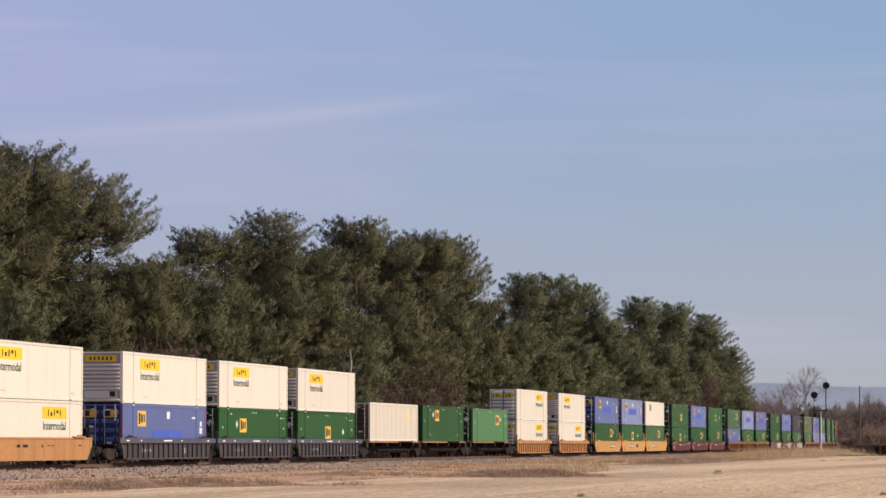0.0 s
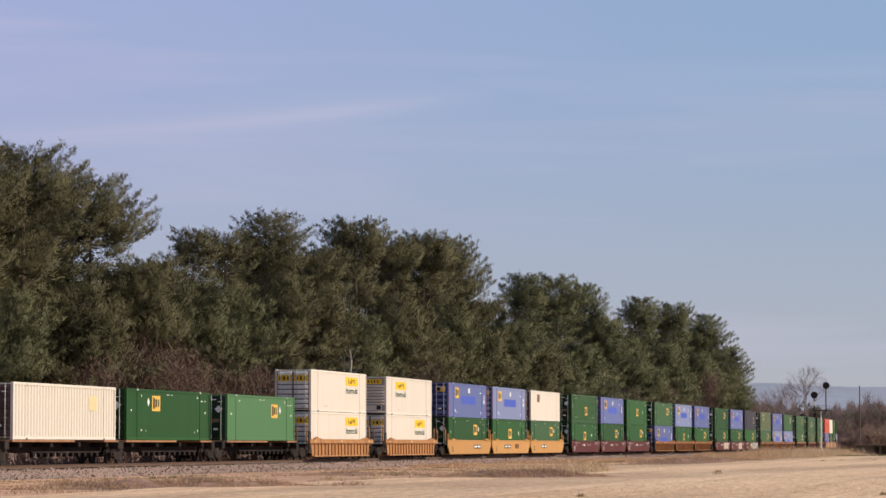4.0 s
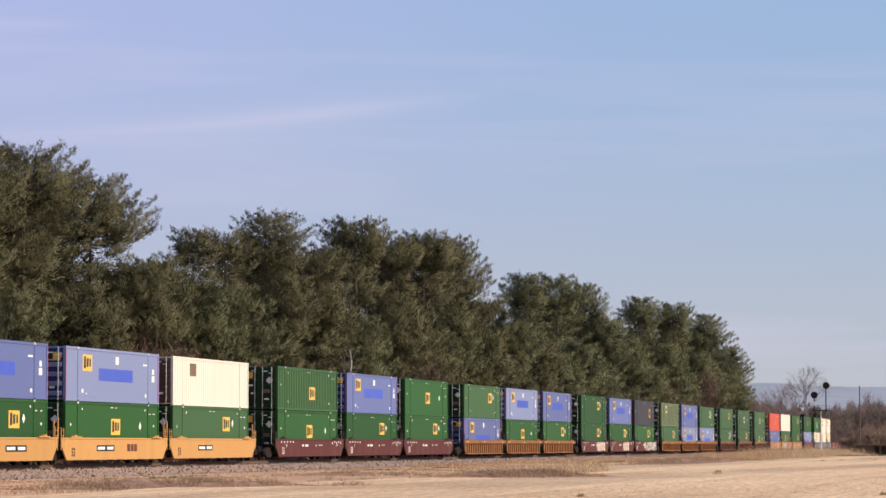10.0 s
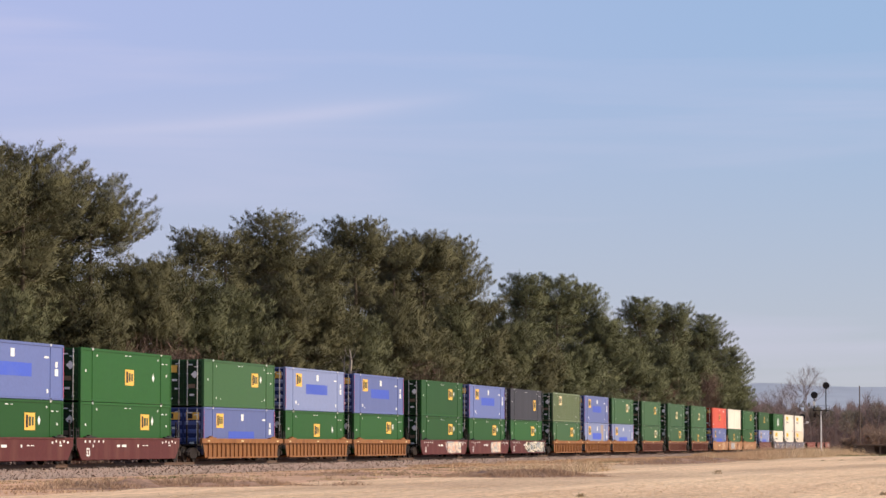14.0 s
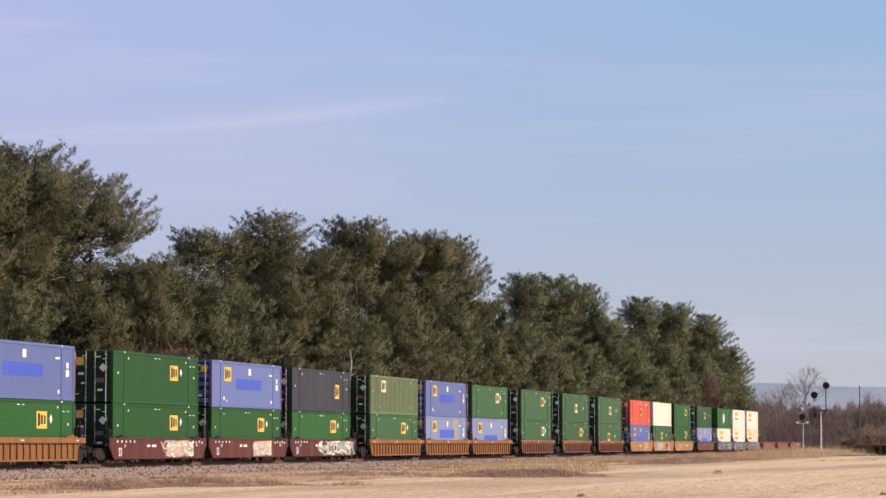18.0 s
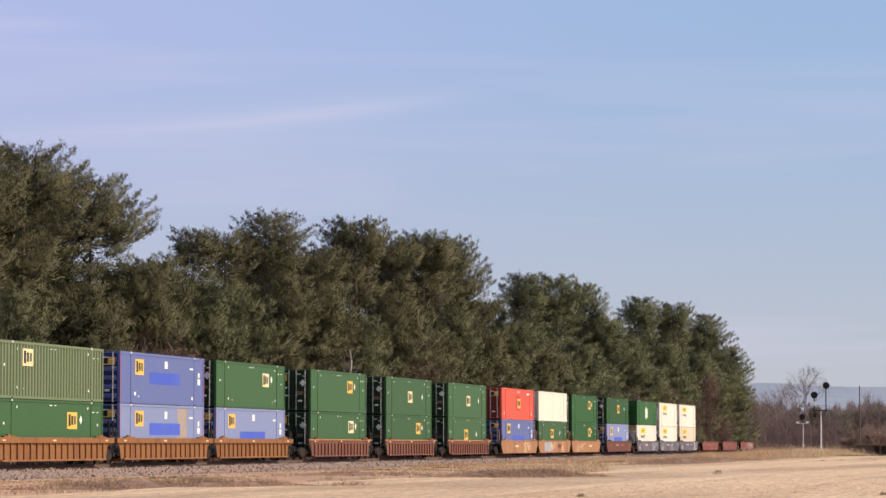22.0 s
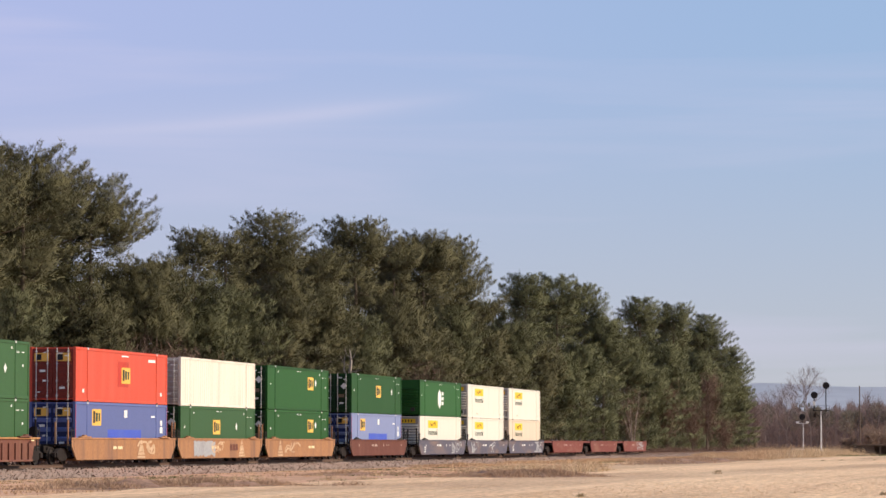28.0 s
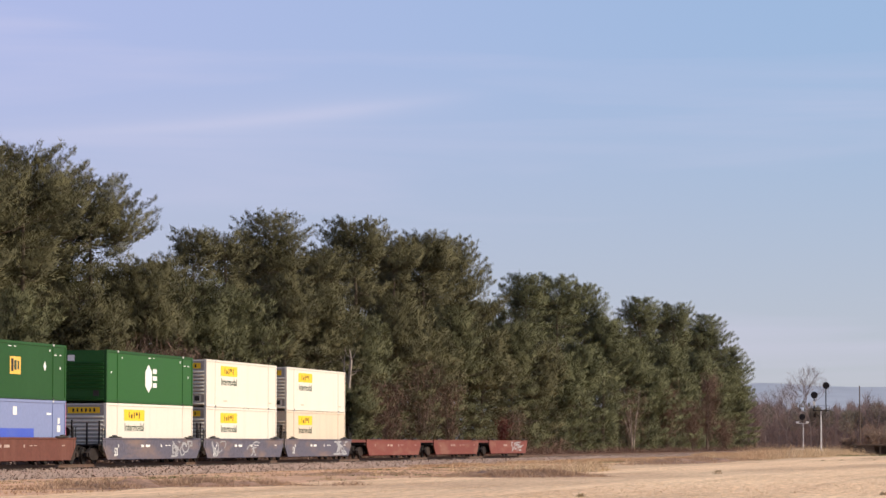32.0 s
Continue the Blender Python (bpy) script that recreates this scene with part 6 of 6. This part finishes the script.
def bank_weeds(x0, y0, x1, y1, wide, high, tall, n, seed, mat):
    g = np.random.default_rng(seed)
    a, b = np.array([x0, y0, 0.0]), np.array([x1, y1, 0.0])
    across = unit(np.array([[y0 - y1, x1 - x0, 0.0]]))[0]
    u, v = np.clip(g.normal(0.5, 0.25, n), -0.05, 1.05), np.clip(g.normal(0, 0.45, n), -1.1, 1.1)
    p = a + (b - a) * u[:, None] + across * (v * wide)[:, None]
    clump = np.clip(0.4 + 1.8 * patchy(p, 0.45, seed), 0.12, 1.3)[:, None]
    p[:, 2] = np.maximum(0, high * 0.45 * (1 - v * v) * np.clip(np.minimum(3 * u, 3 * (1 - u)), 0, 1))
    aim = unit(g.normal(0, 0.6, (n, 3)) + np.array([0, 0, 1.0]))
    side = 0.018 * unit(np.cross(aim, g.normal(size=(n, 3))))
    return np.stack([p - side, p + side, p + aim * tall * clump * g.uniform(0.4, 1.3, (n, 1))], axis=1)


M_BANK = material("bank_soil", (0.30, 0.185, 0.135), 0.95, fine=2.6, coarse=0.5, vary=0.4, dirt=0.45, dirt_rgb=(0.20, 0.135, 0.09), bump=0.8, per_object=0)
M_BANK_WEEDS = leafy("brown_bank_weeds", (0.34, 0.215, 0.145), (0.60, 0.42, 0.285), 0.85, 0.25, 0.35)
# from, to, half width, height, weed height
for k, (x0, y0, x1, y1, wide, high, tall, n) in enumerate([(-15.5, 113.0, -4.6, 121.0, 2.8, 0.50, 0.26, 15000), (-0.5, 148.0, 8.0, 153.0, 3.4, 0.66, 0.24, 14000),
                                                           (14.5, 232.0, 30.0, 312.0, 3.5, 0.6, 0.5, 7000), (-8.0, 162.0, -2.5, 170.0, 2.4, 0.25, 0.16, 2500)]):
    tagged(earth_bank(x0, y0, x1, y1, wide, high, 7.3 * k), "low rough bank of brown soil beside the field", "ground", kind="structure")
    tagged(triangles("weeds", bank_weeds(x0, y0, x1, y1, wide, high, tall, n, 70 + k, M_BANK_WEEDS), M_BANK_WEEDS), "dry brown weeds on the bank", "grass", kind="stuff")


tagged(triangles("weeds", bank_weeds(36.0, 352.0, 47.0, 420.0, 3.0, 0.3, 1.35, 6000, 95, M_DRY_GRASS), M_DRY_GRASS), "mound of tall pale dry grass by the railway", "grass", kind="stuff")
tagged(triangles("grass", bank_weeds(47.0, 398.0, 67.0, 424.0, 7.0, 0.02, 0.34, 8000, 91, M_GREEN_GRASS), M_GREEN_GRASS), "dull green grass round the shed", "grass", kind="stuff")


def far_side_brush():
    """Low brush and dead grass at the feet of the pines."""
    g = np.random.default_rng(54)
    n = 40000
    s = g.uniform(60, 520, n)
    p = place_along(s, -g.uniform(4.2, 8.0, n))
    p[:, 2] = g.uniform(0, 1, n) ** 1.5 * np.where(s > 250, 0.55, 1.0) * (1.2 + 1.0 * np.sin(s * 0.21) * np.sin(s * 0.083))
    aim = unit(g.normal(0, 0.6, (n, 3)) + np.array([0, 0, 0.9]))
    return blades(p, aim, 0.7, 0.03, g)


tagged(triangles("brush", far_side_brush(), M_TWIGS), "tangled brown brush at the wood's edge", "brush", kind="stuff")


def stubble():
    g = np.random.default_rng(55)
    n = 15000
    row = np.round(g.uniform(17 / 0.76, 85 / 0.76, n)) * 0.76
    s = g.uniform(-40, 230, n)
    off = row + g.normal(0, 0.06, n)
    ok = off > edge_array(s)
    p = place_along(s[ok], off[ok])
    p[:, 2] = 0.05
    aim = unit(g.normal(0, 0.35, (len(p), 3)) + np.array([0, 0, 1.0]))
    return blades(p, aim, 0.07, 0.010, g)


tagged(triangles("stubble", stubble(), M_STUBBLE), "cut maize stubble in rows", "stubble", kind="stuff")


def lumps(name, pts, mat, seed):
    """Loose pieces shaded as if rounded and lying upward."""
    g = np.random.default_rng(seed)
    up = unit(np.array([0.0, 0.0, 1.0]) + g.normal(0, 0.42, (len(pts), 3)))
    return rounded(name, pts, np.repeat(up[:, None], 3, axis=1), mat, None)


def residue():
    """Flattened stalks and husks left in drifts on the field."""
    g = np.random.default_rng(58)
    n = 110000
    d = 1.0 / g.uniform(1 / 330, 1 / 90, n)
    x = d * g.uniform(-0.16, 0.16, n)
    c, s_ = math.cos(HEADING), math.sin(HEADING)
    off = (x - LINE_X) * c - (d - LINE_Y) * s_
    s = (x - LINE_X) * s_ + (d - LINE_Y) * c
    p = np.stack([x, d, np.full(n, 0.06)], axis=1)
    drift = np.array([1.1 * noise.noise(Vector((u * 0.011, v * 0.17, 3.1))) + 0.55 * noise.noise(Vector((u * 0.05, v * 0.6, 8.1))) for u, v in zip(s, off)])
    ok = (off > edge_array(s) + 0.3) & (drift > 0.10)
    p, drift = p[ok], drift[ok]
    aim = unit(g.normal(0, 0.8, (len(p), 3)))
    aim[:, 2] = np.abs(aim[:, 2]) * 0.22
    return blades(p, aim, 0.11, 0.016, g)


tagged(lumps("residue", residue(), leafy("maize_residue", (0.56, 0.385, 0.24), (0.92, 0.70, 0.47), 0.85, 0.15, 0.75), 63), "flattened maize stalks and husks in drifts", "stubble", kind="stuff")


def clods():
    """Dark clods and small green-brown weeds here and there on the field."""
    g = np.random.default_rng(59)
    k, per = 20, 40
    d = 1.0 / g.uniform(1 / 420, 1 / 92, k)
    x = d * g.uniform(-0.16, 0.16, k)
    off = (x - LINE_X) * math.cos(HEADING) - (d - LINE_Y) * math.sin(HEADING)
    s = (x - LINE_X) * math.sin(HEADING) + (d - LINE_Y) * math.cos(HEADING)
    ok = off > edge_array(s) + 0.5
    x, d, k = x[ok], d[ok], int(ok.sum())
    i = np.repeat(np.arange(k), per)
    wide = g.uniform(0.05, 0.16, k) * (d / 130) ** 0.5
    p = np.stack([x, d, np.full(k, 0.06)], axis=1)[i]
    p[:, :2] += g.normal(0, 1, (k * per, 2)) * wide[i, None]
    return blades(p, unit(g.normal(0, 0.6, (k * per, 3)) + np.array([0, 0, 1.0])), 0.13, 0.02, g)


tagged(triangles("field_weeds", clods(), leafy("field_weeds", (0.27, 0.20, 0.11), (0.45, 0.33, 0.20), 0.85, 0.2)), "small brown-green weeds on the field", "weeds", kind="stuff")


def stones():
    g = np.random.default_rng(56)
    n = 26000
    s = g.uniform(-10, 330, n)
    off = g.uniform(1.4, 4.3, n)
    p = place_along(s, off)
    p[:, 2] = np.clip(0.40 - (off - 1.9) * 0.215, 0.0, 0.40) + 0.01
    a = p + g.normal(0, 0.045, (n, 3))
    b = p + g.normal(0, 0.045, (n, 3))
    c = p + np.abs(g.normal(0, 0.05, (n, 3)))
    return np.stack([a, b, c], axis=1)


def rubble():
    """Pale broken stones tipped at the foot of the trees."""
    g = np.random.default_rng(61)
    n = 900
    s = g.normal(384, 9, n)
    p = place_along(s, -g.uniform(4.4, 6.2, n))
    p[:, 2] = np.abs(g.normal(0, 0.22, n))
    a, b, c = (p[:, None] + unit(g.normal(0, 1, (n, 3, 3))) * 0.22).transpose(1, 0, 2)
    return np.stack([a, b, c], axis=1)


tagged(triangles("rubble", rubble(), leafy("pale_rubble", (0.40, 0.34, 0.29), (0.72, 0.66, 0.60), 0.9, 0.0, 0.8)), "pale broken stones at the foot of the trees", "stones", kind="stuff")
M_STONES = leafy("loose_stones", (0.25, 0.185, 0.155), (0.51, 0.405, 0.345), 0.9, 0.0)
tagged(lumps("stones", stones(), M_STONES, 62), "loose grey track stones", "stones", kind="stuff")

# ---- the nearest sleepers, each a piece ----
for k in range(300):
    part("sleeper", tie_mesh, track, "", line_pose(-45 + 0.56 * k, 0))

motions()
